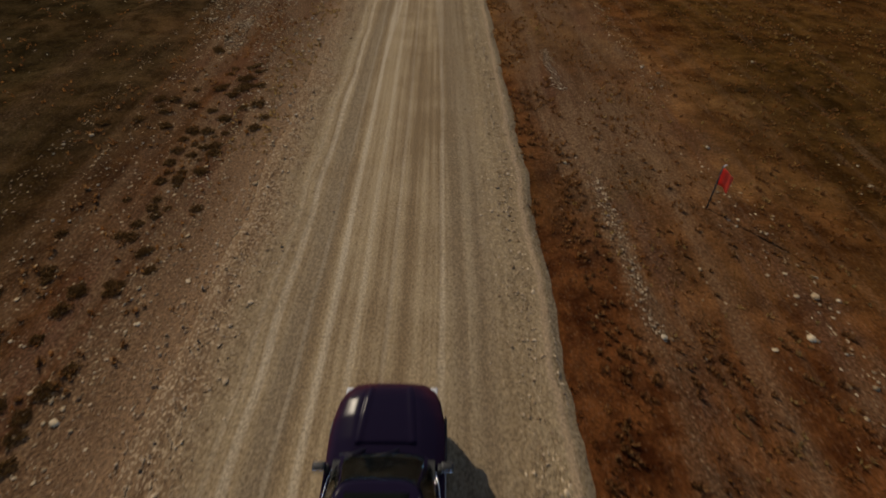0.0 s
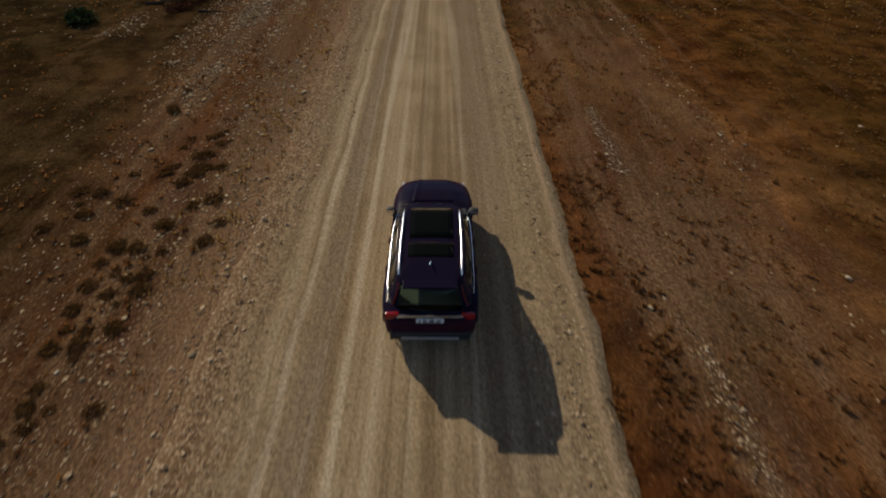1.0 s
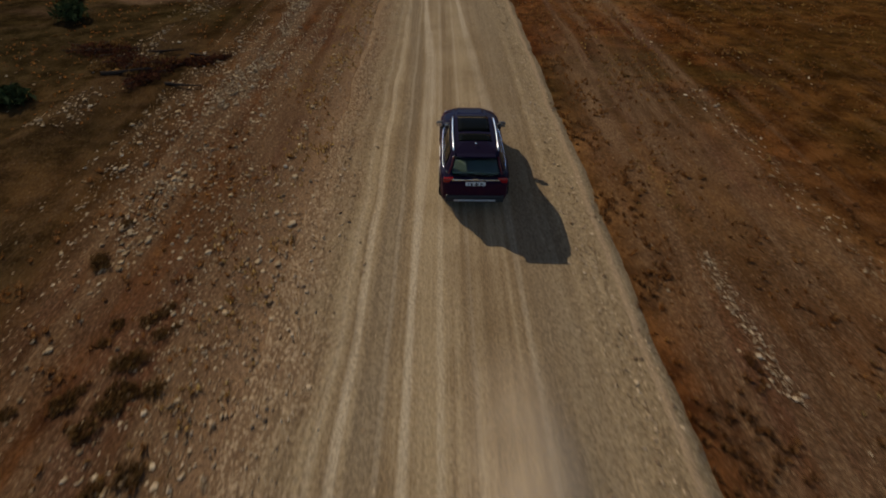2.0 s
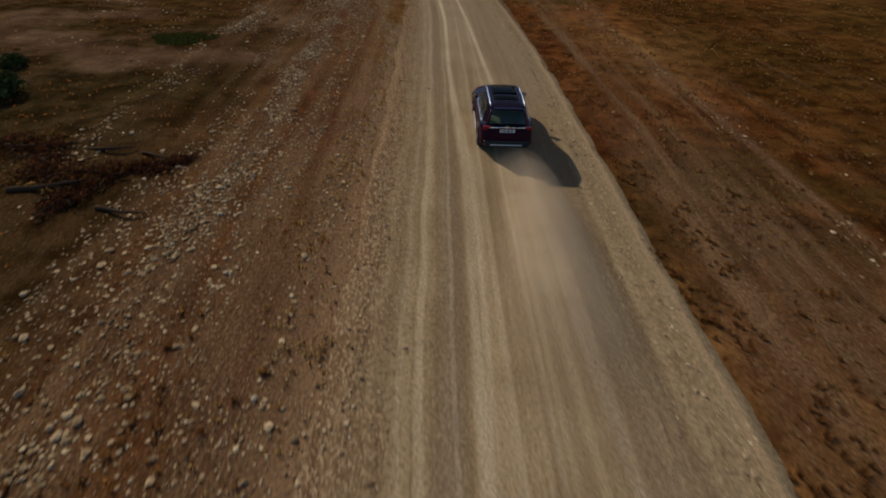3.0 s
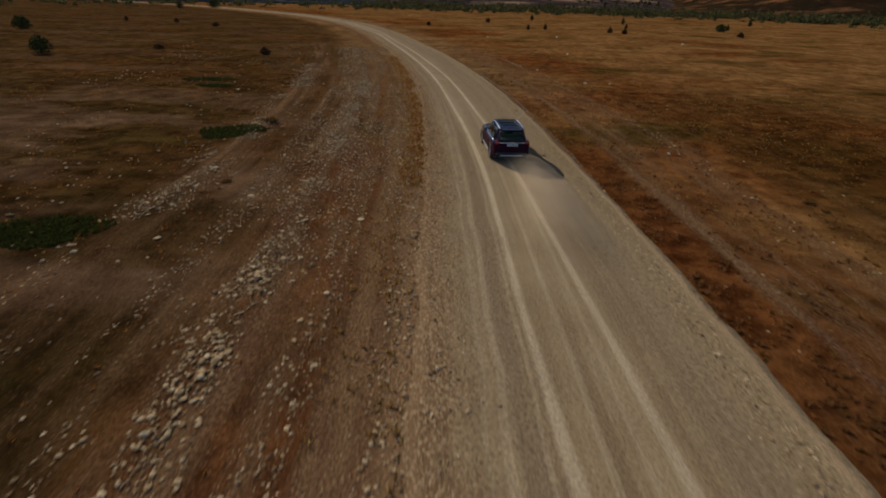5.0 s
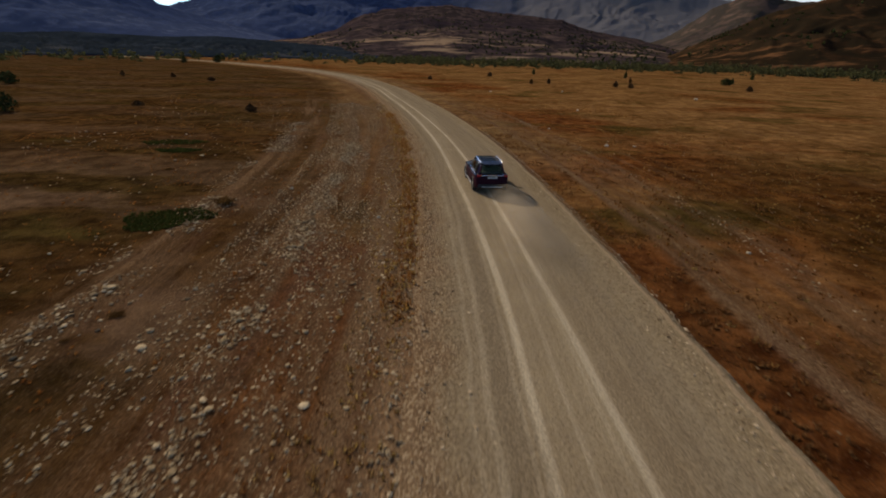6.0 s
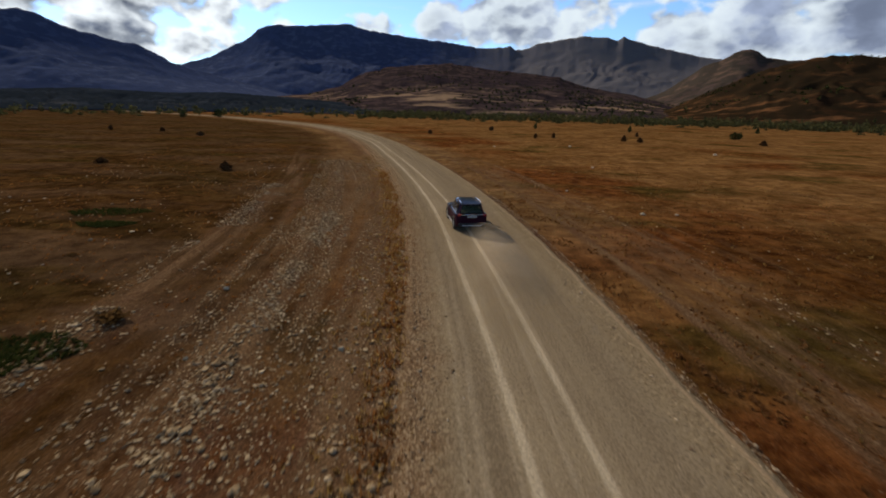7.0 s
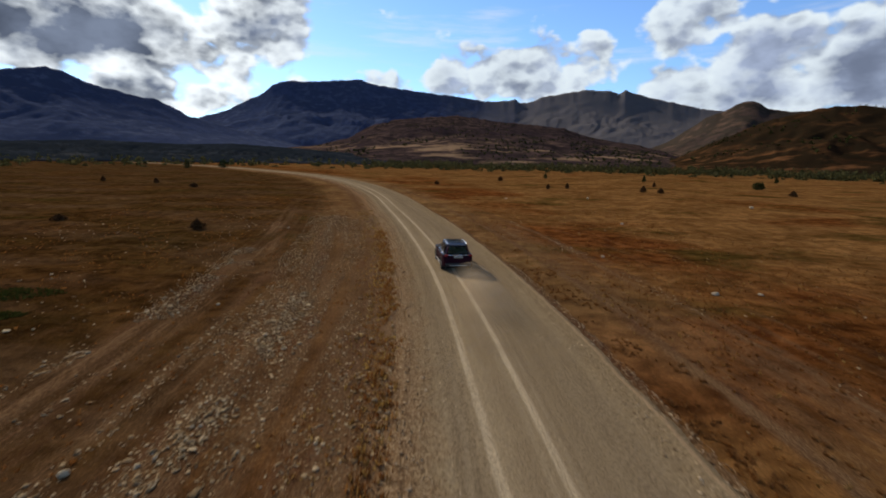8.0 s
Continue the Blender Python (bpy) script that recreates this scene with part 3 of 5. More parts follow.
hill("mountain_west", "steep wooded mountain with haze blue in its colour", ((-70, 5.0), (-58, 7.5), (-50, 5.6), (-44, 6.5), (-42.6, 6.8), (-41, 7.1), (-39.9, 6.85), (-38.7, 6.3), (-37.1, 5.7), (-34.9, 5.3), (-33, 5.0), (-31.6, 4.5), (-30.2, 3.6), (-28, 3.0), (-25, 2.2), (-18, 0.6), (-14, 0.2)),
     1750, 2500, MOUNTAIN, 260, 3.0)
hill("mountain_north", "long wooded mountain ridge with haze blue in its colour", ((-36, 1.5), (-31, 2.8), (-28.1, 3.7), (-26.4, 4.3), (-24.7, 5.2), (-23, 6.05), (-21.8, 7.0), (-20.7, 7.6), (-17.1, 7.75), (-14.7, 8.0), (-12.2, 8.15), (-11, 7.75), (-7.2, 7.25), (-2.1, 6.75), (1.8, 6.2),
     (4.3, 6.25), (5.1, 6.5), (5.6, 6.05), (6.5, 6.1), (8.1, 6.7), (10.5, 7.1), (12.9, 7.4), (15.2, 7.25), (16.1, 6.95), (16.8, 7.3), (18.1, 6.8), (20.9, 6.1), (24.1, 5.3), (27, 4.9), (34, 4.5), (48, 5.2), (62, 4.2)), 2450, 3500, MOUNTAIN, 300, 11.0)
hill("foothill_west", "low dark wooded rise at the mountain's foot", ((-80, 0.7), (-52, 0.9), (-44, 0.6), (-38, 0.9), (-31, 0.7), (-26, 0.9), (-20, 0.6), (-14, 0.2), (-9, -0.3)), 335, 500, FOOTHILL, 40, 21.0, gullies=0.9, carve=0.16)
hill("peak_east", "brown conical peak with thin scrub", ((13, -0.5), (17, 0.4), (20.8, 1.7), (22.3, 2.6), (24.7, 4.4), (26.6, 5.2), (27.7, 5.8), (28.4, 5.95), (29.1, 5.7), (29.9, 5.1), (31.7, 4.8), (38.4, 4.6), (46, 4.8), (58, 3.6), (70, 2.0)),
     900, 1350, HILL_PEAK, 150, 15.0, gullies=0.25, carve=0.04)
hill("hill_middle", "low burnt brown hill with scattered bushes", ((-28, -0.2), (-23.3, 0.35), (-17.3, 0.95), (-13.6, 1.9), (-11.7, 3.1), (-8.5, 4.0), (-4.6, 4.4), (-1.4, 4.6), (1.9, 4.2), (4.4, 3.9), (7.6, 3.7), (10.7, 3.3), (13.2, 2.5), (15.6, 2.05), (18.6, 1.6), (21.9, 0.8), (26, -0.3)),
     420, 1000, HILL_NEAR, 170, 5.0, gullies=0.25, carve=0.05)
hill("hill_east", "rocky ochre hill with dark scrub", ((18, -0.6), (21, -0.2), (22.5, 0.4), (25, 1.7), (27.4, 2.8), (29.6, 3.9), (31.8, 4.5), (33.4, 4.9), (35, 5.15), (36.9, 5.1), (38.4, 4.9), (46, 5.4), (58, 4.0), (70, 2.0)),
     400, 700, HILL_EAST, 130, 8.0, gullies=0.2, carve=0.075)


# ---- scattered stones, grass, shrubs and trees ----
ICO = bmesh.new()
bmesh.ops.create_icosphere(ICO, subdivisions=1, radius=1.0)
ICO_V = np.array([v.co for v in ICO.verts])
ICO_F = np.array([[v.index for v in f.verts] for f in ICO.faces])
ICO.free()
GEN = np.random.default_rng(7)


def place(d, y):
    """World x for an offset from the road's middle."""
    lean = line_x(y + 0.5) - line_x(y - 0.5)
    n = np.sqrt(1 + lean**2)
    return line_x(y) + d / n, y - d * lean / n


def stones(name, label, d, y, size, mat):
    x, y = place(d, y)
    z = np.where(np.abs(d) < 3.7, 0.03, relief(x, y))
    n = len(x)
    v = ICO_V[None] * (1 + GEN.uniform(-0.28, 0.28, (n, 12, 1)))
    v = v * (size[:, None, None] * np.stack([GEN.uniform(0.7, 1.3, n), GEN.uniform(0.7, 1.3, n), GEN.uniform(0.3, 0.6, n)], 1)[:, None])
    a = GEN.uniform(0, 6.28, n)
    c, s = np.cos(a)[:, None], np.sin(a)[:, None]
    v = np.stack([v[..., 0] * c - v[..., 1] * s, v[..., 0] * s + v[..., 1] * c, v[..., 2]], -1)
    v += np.stack([x, y, z + size * 0.25], 1)[:, None]
    f = (ICO_F[None] + 12 * np.arange(n)[:, None, None]).reshape(-1, 3)
    me = mesh_of(name, v.reshape(-1, 3), f.tolist())
    return tagged(grown(me, name, mat), label, "stones", kind="stuff")


def along(n, lo=-4.0, hi=150.0, power=1.7):
    return lo + (hi - lo) * GEN.random(n)**power


def patchy(d, y, keep, scale=0.5, seed=0.0):
    """Thin a scatter out in patches."""
    n = np.array([noise.noise((a * scale, b * scale * 0.5, seed)) for a, b in zip(d, y)])
    return n > keep


def build_stones():
    n = 6800
    d = np.concatenate([GEN.normal(-8.3, 0.55, n), GEN.normal(-8.6, 1.0, 2500), GEN.normal(-13.6, 0.6, n)])
    y = np.concatenate([GEN.uniform(23, 84, n), GEN.uniform(20, 120, 2500), GEN.uniform(30, 98, n)])
    ok = patchy(d, y, -0.08, 0.5) & ((d > -11) | (y > 52) | (GEN.random(len(d)) < 0.45))
    d, y = d[ok], y[ok]
    stones("windrow_stones", "rows of pale loose stones along the verge", d, y, np.clip(GEN.lognormal(-3.42, 0.42, len(d)), 0.018, 0.11), STONE)
    n = 36000
    d, y = GEN.uniform(-11.0, -3.7, n), along(n, -4, 115, 1.1)
    ok = patchy(d * 2, y * 0.3, -0.15, 0.5, 3.0) & ((d > -6.3) | (y > 24) | (GEN.random(n) < 0.5))
    stones("verge_stones", "pale stones strewn over the gravel verge", d[ok], y[ok], np.clip(GEN.lognormal(-3.62, 0.42, ok.sum()), 0.015, 0.1) * np.interp(y[ok], [18, 30], [0.8, 1.0]), STONE)
    n = 9000
    d, y = np.concatenate([3.75 - np.abs(GEN.normal(0, 0.6, n)), GEN.normal(-3.8, 0.8, n)]), along(2 * n, -4, 90, 1.1)
    stones("road_gravel", "tan gravel heaped along the road's edges", d, y, np.clip(GEN.lognormal(-3.95, 0.4, 2 * n), 0.010, 0.06), PEBBLE)
    d, y = GEN.normal(5.85, 0.13, 2600), along(2600, -4, 24, 0.8)
    ok = patchy(d, y * 0.6, -0.1, 0.6, 11.0)
    stones("ditch_gravel", "thin ridge of pale gravel beyond the ditch", d[ok], y[ok], np.clip(GEN.lognormal(-4.15, 0.4, ok.sum()), 0.008, 0.05), PEBBLE)
    n = 3400
    d = np.concatenate([GEN.normal(9.7, 0.3, n // 2), GEN.uniform(4.5, 24, n // 2)])
    y = along(n, -4, 110, 1.4)
    ok = patchy(d, y, -0.1, 0.3, 6.0)
    stones("meadow_stones", "pale stones lying among rust-coloured grass", d[ok], y[ok], np.clip(GEN.lognormal(-3.7, 0.45, ok.sum()), 0.012, 0.09), STONE)
    n = 2600
    d, y = GEN.uniform(-32, -10, n), along(n, -2, 120, 1.2)
    ok = patchy(d, y, 0.0, 0.2, 9.0)
    stones("field_stones", "pale stones scattered over the dry field", d[ok], y[ok], np.clip(GEN.lognormal(-3.2, 0.45, ok.sum()), 0.02, 0.15) * np.interp(y[ok], [20, 45], [0.5, 1.0]), STONE)


def grass(name, label, d, y, height, mat, blades=7, wide=0.022):
    x, y = place(d, y)
    z = relief(x, y)
    n = len(x)
    ang = GEN.uniform(0, 6.28, (n, blades))
    tilt = GEN.uniform(0.25, 0.9, (n, blades))
    h = height[:, None] * GEN.uniform(0.6, 1.15, (n, blades))
    r = height[:, None] * GEN.uniform(0.0, 0.55, (n, blades))
    bx, by = x[:, None] + r * np.cos(ang), y[:, None] + r * np.sin(ang)
    w = wide * GEN.uniform(0.6, 1.4, (n, blades))
    px, py = -np.sin(ang) * w, np.cos(ang) * w
    tipx, tipy = bx + np.cos(ang) * h * tilt, by + np.sin(ang) * h * tilt
    zz = np.broadcast_to(z[:, None], bx.shape)
    v = np.stack([np.stack([bx - px, by - py, zz - 0.02], -1), np.stack([bx + px, by + py, zz - 0.02], -1), np.stack([tipx, tipy, zz + h], -1)], 2)
    f = np.arange(n * blades * 3).reshape(-1, 3)
    me = mesh_of(name, v.reshape(-1, 3), f.tolist())
    return tagged(grown(me, name, mat), label, "grass", kind="stuff")


def build_grass():
    n = 17000
    d, y = GEN.uniform(3.7, 26, n), along(n, -4, 120, 1.5)
    ok = patchy(d, y, -0.12, 0.55, 1.0) & ~((d > 5.2) & (d < 6.0)) & ~((d > 9.2) & (d < 9.9) & (GEN.random(n) < 0.6))
    grass("rust_grass", "low rust-brown dry grass tufts", d[ok], y[ok], GEN.uniform(0.03, 0.11, ok.sum()), RUST_GRASS)
    n = 9000
    d, y = GEN.uniform(5, 34, n), along(n, -4, 150, 1.3)
    ok = patchy(d, y, 0.0, 0.3, 4.0)
    grass("straw_grass", "straw-coloured dry grass tufts", d[ok], y[ok], GEN.uniform(0.03, 0.11, ok.sum()), STRAW_GRASS)
    n = 14000
    d, y = -GEN.uniform(4.4, 34, n), along(n, -4, 140, 1.3)
    ok = patchy(d, y, -0.02, 0.4, 2.0) & (np.abs(d + 8.4) > 0.5) & (np.abs(d + 13.5) > 0.6)
    grass("field_grass", "thin brown dry grass on the stony field", d[ok], y[ok], GEN.uniform(0.03, 0.10, ok.sum()), RUST_GRASS)
    n = 2500
    d, y = GEN.normal(-4.7, 0.7, n), along(n, 15, 120, 1.0)
    ok = patchy(d, y, -0.1, 1.3, 8.0) & (d < -3.9)
    grass("verge_grass", "golden dry grass along the road's edge", d[ok], y[ok], GEN.uniform(0.03, 0.13, ok.sum()), STRAW_GRASS)
    n = 1700
    d, y = GEN.normal(-4.25, 0.35, n), GEN.uniform(56, 104, n)
    ok = patchy(d, y, -0.3, 0.9, 5.0)
    d, y = d[ok], y[ok]
    half = GEN.random(len(d)) < 0.6
    grass("edge_grass", "taller rust-red grass along the road", d[half], y[half], GEN.uniform(0.05, 0.19, half.sum()), RUST_GRASS, 8, 0.02)
    grass("edge_grass", "taller golden grass along the road", d[~half], y[~half], GEN.uniform(0.05, 0.17, (~half).sum()), STRAW_GRASS, 8, 0.02)
    # dark clumps, thickest in the ditch beside the road
    d = np.concatenate([GEN.uniform(3.75, 5.6, 2600), 6.2 + 14 * GEN.random(3000)**1.3, -GEN.uniform(5.0, 10.5, 700)])
    y = np.concatenate([along(2600, -4, 95, 1.2), along(3000, -4, 85, 1.2), along(700, -4, 30, 1.0)])
    ok = patchy(d, y, 0.05, 0.9, 14.0)
    grass("clump_grass", "dark rust-brown clumps of dead grass", d[ok], y[ok], GEN.uniform(0.05, 0.13, ok.sum()), CLUMP_GRASS, 16, 0.026)
    for cx, cy, rx, ry in ((-18.8, 51.4, 1.35, 1.0), (-18.4, 64.7, 1.4, 1.25), (-28.1, 84.2, 1.9, 1.0), (-26.1, 80.7, 1.2, 0.6)):
        n = 900 if cy < 75 else 420
        r, a = np.sqrt(GEN.random(n)), GEN.uniform(0, 6.28, n)
        r = r**1.3 * 1.25
        x, y = cx + rx * r * np.cos(a) * (1 + 0.2 * np.sin(3 * a)), cy + ry * r * np.sin(a)
        grass("green_grass", "patch of short green grass in the dry field", offset(x, y), y, GEN.uniform(0.05, 0.14, n), GREEN_GRASS, 6, 0.03)


def leaves(n, radius, height, size, flat=0.6, cone=0.0):
    """Many small leaf triangles in an uneven crown. cone: how far it narrows towards the top."""
    p = GEN.normal(0, 1, (n, 3))
    p /= np.linalg.norm(p, axis=1)[:, None]
    p *= GEN.uniform(0.55, 1.0, (n, 1)) * (1 + 0.25 * np.sin(4 * np.arctan2(p[:, 1:2], p[:, :1]) + 2 * p[:, 2:3]))
    z = (p[:, 2] + 1) / 2
    p[:, :2] *= (1 - cone * z)[:, None]
    c = np.column_stack([p[:, 0] * radius, p[:, 1] * radius, height * z])
    tri = GEN.normal(0, 1, (n, 3, 3)) * size
    v = (c[:, None] + tri).reshape(-1, 3)
    v[:, 2] = np.maximum(v[:, 2], 0.0)
    return v, np.arange(3 * n).reshape(-1, 3)


def build_tussocks():
    models = []
    for k in range(3):
        v, f = leaves(420, 0.25, 0.14, 0.024)
        models.append(mesh_of("tussock", v, f.tolist()))
    n = 138
    d = np.concatenate([GEN.normal(-6.1, 0.42, 60), GEN.normal(-7.4, 0.9, 40), GEN.uniform(-26, -10, 26), GEN.uniform(5.8, 24, 12)])
    y = np.concatenate([GEN.uniform(3, 23, 60), GEN.uniform(2, 26, 40), GEN.uniform(8, 90, 26), GEN.uniform(8, 60, 12)])
    x, y = place(d, y)
    z = relief(x, y)
    for i in range(n):
        ob = new("tussock", models[i % 3])
        if not ob.data.materials:
            ob.data.materials.append(SHRUB)
        s = GEN.uniform(0.45, 1.0)
        ob.matrix_basis = pose(x[i], y[i], z[i] - 0.02, 0, 0, GEN.uniform(0, 360)) @ Matrix.Diagonal((s, s, s * 0.8, 1))
        tagged(ob, "low dark brown tussock on the stony verge", "shrub", "tussocks on the plain")


def tree(name, x, y, radius, height, cone, label, group):
    root = new(name)
    root.matrix_basis = pose(x, y, float(relief(np.array([x]), np.array([y]))[0]) - 0.03)
    bm = bmesh.new()
    bmesh.ops.create_cone(bm, cap_ends=True, segments=7, radius1=0.09 * radius + 0.03, radius2=0.02, depth=height * 0.9, matrix=Matrix.Translation((0, 0, height * 0.45)))
    for k in range(5):
        h = height * (0.2 + 0.13 * k)
        m = Matrix.Translation((0, 0, h)) @ Matrix.Rotation(k * 2.4, 4, "Z") @ Matrix.Rotation(radians(60), 4, "X") @ Matrix.Translation((0, 0, radius * 0.35))
        bmesh.ops.create_cone(bm, cap_ends=True, segments=5, radius1=0.03, radius2=0.01, depth=radius * 0.7, matrix=m)
    me = bpy.data.meshes.new("trunk")
    bm.to_mesh(me)
    bm.free()
    grown(me, "trunk", BARK, root)
    v, f = leaves(700, radius, height, 0.06 * radius + 0.035, cone=cone)
    grown(mesh_of("crown", v, f.tolist()), "crown", LEAF if height > 1.6 or y < 60 else MOUND, root)
    return tagged(root, label, "tree" if height > 1.6 else "shrub", group)


def build_trees():
    # x, y, radius, height, cone
    spots = ((-30.0, 101.2, 0.85, 0.85, 0.85), (62.0, 166.5, 1.1, 1.2, 0.8), (29.4, 162.2, 0.9, 1.3, 0.85), (32.1, 160.0, 0.9, 1.0, 0.8), (68.7, 191.0, 1.7, 2.0, 0.3),
             (-111.5, 266, 2.6, 3.4, 0.3), (-85.4, 162.4, 0.6, 1.1, 0.6), (-58.5, 150.5, 0.8, 0.8, 0.4), (15.4, 169.5, 0.6, 1.3, 0.7), (11.0, 168.0, 0.6, 1.2, 0.7),
             (-53.7, 95.3, 1.2, 1.9, 0.3), (-22.0, 41.6, 0.9, 0.9, 0.3), (-18.0, 31.6, 0.7, 0.55, 0.3), (-24.2, 45.2, 0.6, 0.5, 0.3), (-86.5, 132.7, 1.8, 2.0, 0.3), (-45.0, 104.0, 0.8, 0.55, 0.8), (-72.0, 160.0, 0.6, 1.0, 0.5), (3.0, 205.0, 0.9, 1.3, 0.4), (40.0, 185.0, 0.6, 1.2, 0.8),
             (48.0, 215.0, 0.9, 2.2, 0.8), (-14.0, 178.0, 0.7, 1.0, 0.5), (75.0, 200.0, 0.8, 1.7, 0.8), (88.0, 150.0, 0.8, 1.0, 0.3), (-118.0, 250.0, 1.6, 2.6, 0.4), (20.0, 230.0, 0.9, 2.0, 0.8), (100.0, 235.0, 1.0, 2.0, 0.7))
    for x, y, r, h, c in spots:
        tall = h > 1.6
        tree("pine" if tall else "shrub", x, y, r, h, c, "small dark green tree alone on the plain" if tall else "low dark shrub alone on the plain",
             "trees on the plain" if tall else "shrubs on the plain")


def build_woods():
    """The belt of trees where the plain ends, and scrub on the near hills."""
    vs, fs, n0 = [], [], 0
    for i in range(5200):
        az = GEN.uniform(-62, 62)
        dist = GEN.uniform(235, 400)
        keep = (0.12 if dist < 275 else 0.75) * (0.3 if az < -12 else 1.0)
        if GEN.random() > keep:
            continue
        v, f = leaves(40, GEN.uniform(0.8, 2.6), 0.8 + 4.6 * GEN.random()**2.2, 0.42, cone=GEN.choice([0.1, 0.3, 0.75]))
        v += np.array([-6.5 + dist * math.sin(radians(az)), 60 + dist * math.cos(radians(az)), -0.4])
        vs.append(v)
        fs.append(f + n0)
        n0 += len(v)
    me = mesh_of("far_woods", np.concatenate(vs), np.concatenate(fs).tolist())
    tagged(grown(me, "far_woods", WOODS), "belt of dark green scrub trees where the plain ends", "woods", kind="stuff")


def build_hill_scrub():
    deps = bpy.context.evaluated_depsgraph_get()
    vs, fs, n0 = [], [], 0
    for i in range(3600):
        az, dist = GEN.uniform(-26, 55), GEN.uniform(410, 980)
        x, y = -6.5 + dist * math.sin(radians(az)), 60 + dist * math.cos(radians(az))
        hit, p, nrm, _, ob, _ = scene.ray_cast(deps, Vector((x, y, 400)), Vector((0, 0, -1)))
        if not hit or not ob.name.startswith("hill_") or noise.noise((x * 0.012, y * 0.012, 3.0)) < (-0.5 if 11.5 < az < 20 and dist < 800 else 0.05):
            continue
        v, f = leaves(22, GEN.uniform(0.6, 1.7), 0.8 + 2.6 * GEN.random()**2, 0.5, cone=0.3)
        vs.append(v + np.array(p))
        fs.append(f + n0)
        n0 += len(v)
    me = mesh_of("hill_scrub", np.concatenate(vs), np.concatenate(fs).tolist())
    tagged(grown(me, "hill_scrub", LEAF), "dark bushes dotted over the brown hills", "scrub", kind="stuff")


build_stones()
build_grass()
build_tussocks()
build_trees()
build_woods()
build_hill_scrub()


def tube(points, radius, sides=8, flat=1.0):
    pts = [Vector(p) for p in points]
    verts = []
    for i, p in enumerate(pts):
        t = (pts[min(i + 1, len(pts) - 1)] - pts[max(i - 1, 0)]).normalized()
        a = t.cross(Vector((0, 0, 1)) if abs(t.z) < 0.95 else Vector((0, 1, 0))).normalized()
        b = a.cross(t)
        for k in range(sides):
            g = 2 * math.pi * k / sides
            verts.append(p + a * radius * math.cos(g) + b * radius * flat * math.sin(g))
    faces = grid_faces(len(pts), sides, True) + [tuple(range(sides))[::-1], tuple((len(pts) - 1) * sides + k for k in range(sides))]
    return mesh_of("tube", verts, faces, True)


def build_branches():
    """Dark fallen limbs among low scrub on the western field."""
    limbs = (((-14.9, 36.9), 1.5, 15, 0.07), ((-13.2, 36.6), 1.3, -12, 0.06), ((-12.6, 33.3), 1.5, -5, 0.07), ((-17.2, 37.0), 2.4, 8, 0.08), ((-15.2, 34.3), 2.0, 20, 0.09))
    for (x, y), span, turn, r in limbs:
        verts, n = [], 9
        for i in range(n):
            t = i / (n - 1)
            rad = r * (1 - 0.7 * t)
            for k in range(7):
                a = 2 * math.pi * k / 7
                verts.append(((t - 0.5) * span, 0.10 * math.sin(5 * t + span) + rad * math.cos(a), r + 0.12 * math.sin(3 * t) * t + rad * math.sin(a)))
        faces = grid_faces(n, 7, True) + [tuple(range(7))[::-1], tuple((n - 1) * 7 + k for k in range(7))]
        ob = grown(mesh_of("fallen_branch", verts, faces, True), "fallen_branch", BARK)
        ob.matrix_basis = pose(x, y, float(relief(np.array([x]), np.array([y]))[0]) - 0.02, 0, 0, turn)
        tagged(ob, "dark weathered branch lying in the dry field", "branch", "fallen branches")
    for x, y, r, h in ((-15.0, 34.6, 0.8, 0.2), (-16.4, 34.9, 0.7, 0.18), (-14.0, 35.6, 0.45, 0.16), (-17.6, 37.6, 0.6, 0.2), (-16.9, 66.0, 0.45, 0.25)):
        v, f = leaves(420, r, h, 0.045)
        ob = grown(mesh_of("low_scrub", v, f.tolist()), "low_scrub", SHRUB)
        ob.matrix_basis = pose(x, y, float(relief(np.array([x]), np.array([y]))[0]) - 0.02)
        tagged(ob, "low dark scrub spreading over stony ground", "scrub", kind="stuff")


build_branches()


def build_dead_scrub():
    """Dark heaps of dead brush on the western field."""
    heaps = ((-14.1, 35.2, 0.75, 0.42), (-13.1, 35.8, 0.6, 0.32), (-15.4, 35.2, 0.9, 0.5), (-14.4, 33.8, 0.7, 0.35), (-16.5, 36.3, 0.9, 0.45), (-18.1, 36.9, 1.0, 0.5), (-12.4, 36.3, 0.45, 0.22))
    for x, y, r, h in heaps:
        root = new("dead_bush")
        root.matrix_basis = pose(x, y, float(relief(np.array([x]), np.array([y]))[0]) - 0.03, 0, 0, x * 70) @ Matrix.Diagonal((1.25, 0.8, 1, 1))
        v, f = leaves(620, r, h * 0.7, 0.042)
        tagged(grown(mesh_of("twigs", v, f.tolist()), "twigs", DEAD_BRUSH, root), kind="stuff")
        for k in range(5):
            a = k * 1.3 + x
            run = [(r * t * math.cos(a), r * t * math.sin(a), 0.05 + h * 0.6 * t * (1.1 - 0.5 * t)) for t in (0.0, 0.35, 0.7, 1.15)]
            grown(tube(run, 0.018, 5), "stem", BARK, root)
        tagged(root, "dark red-brown dead brush heaped on stony ground", "bush", "dead brush heaps")


build_dead_scrub()


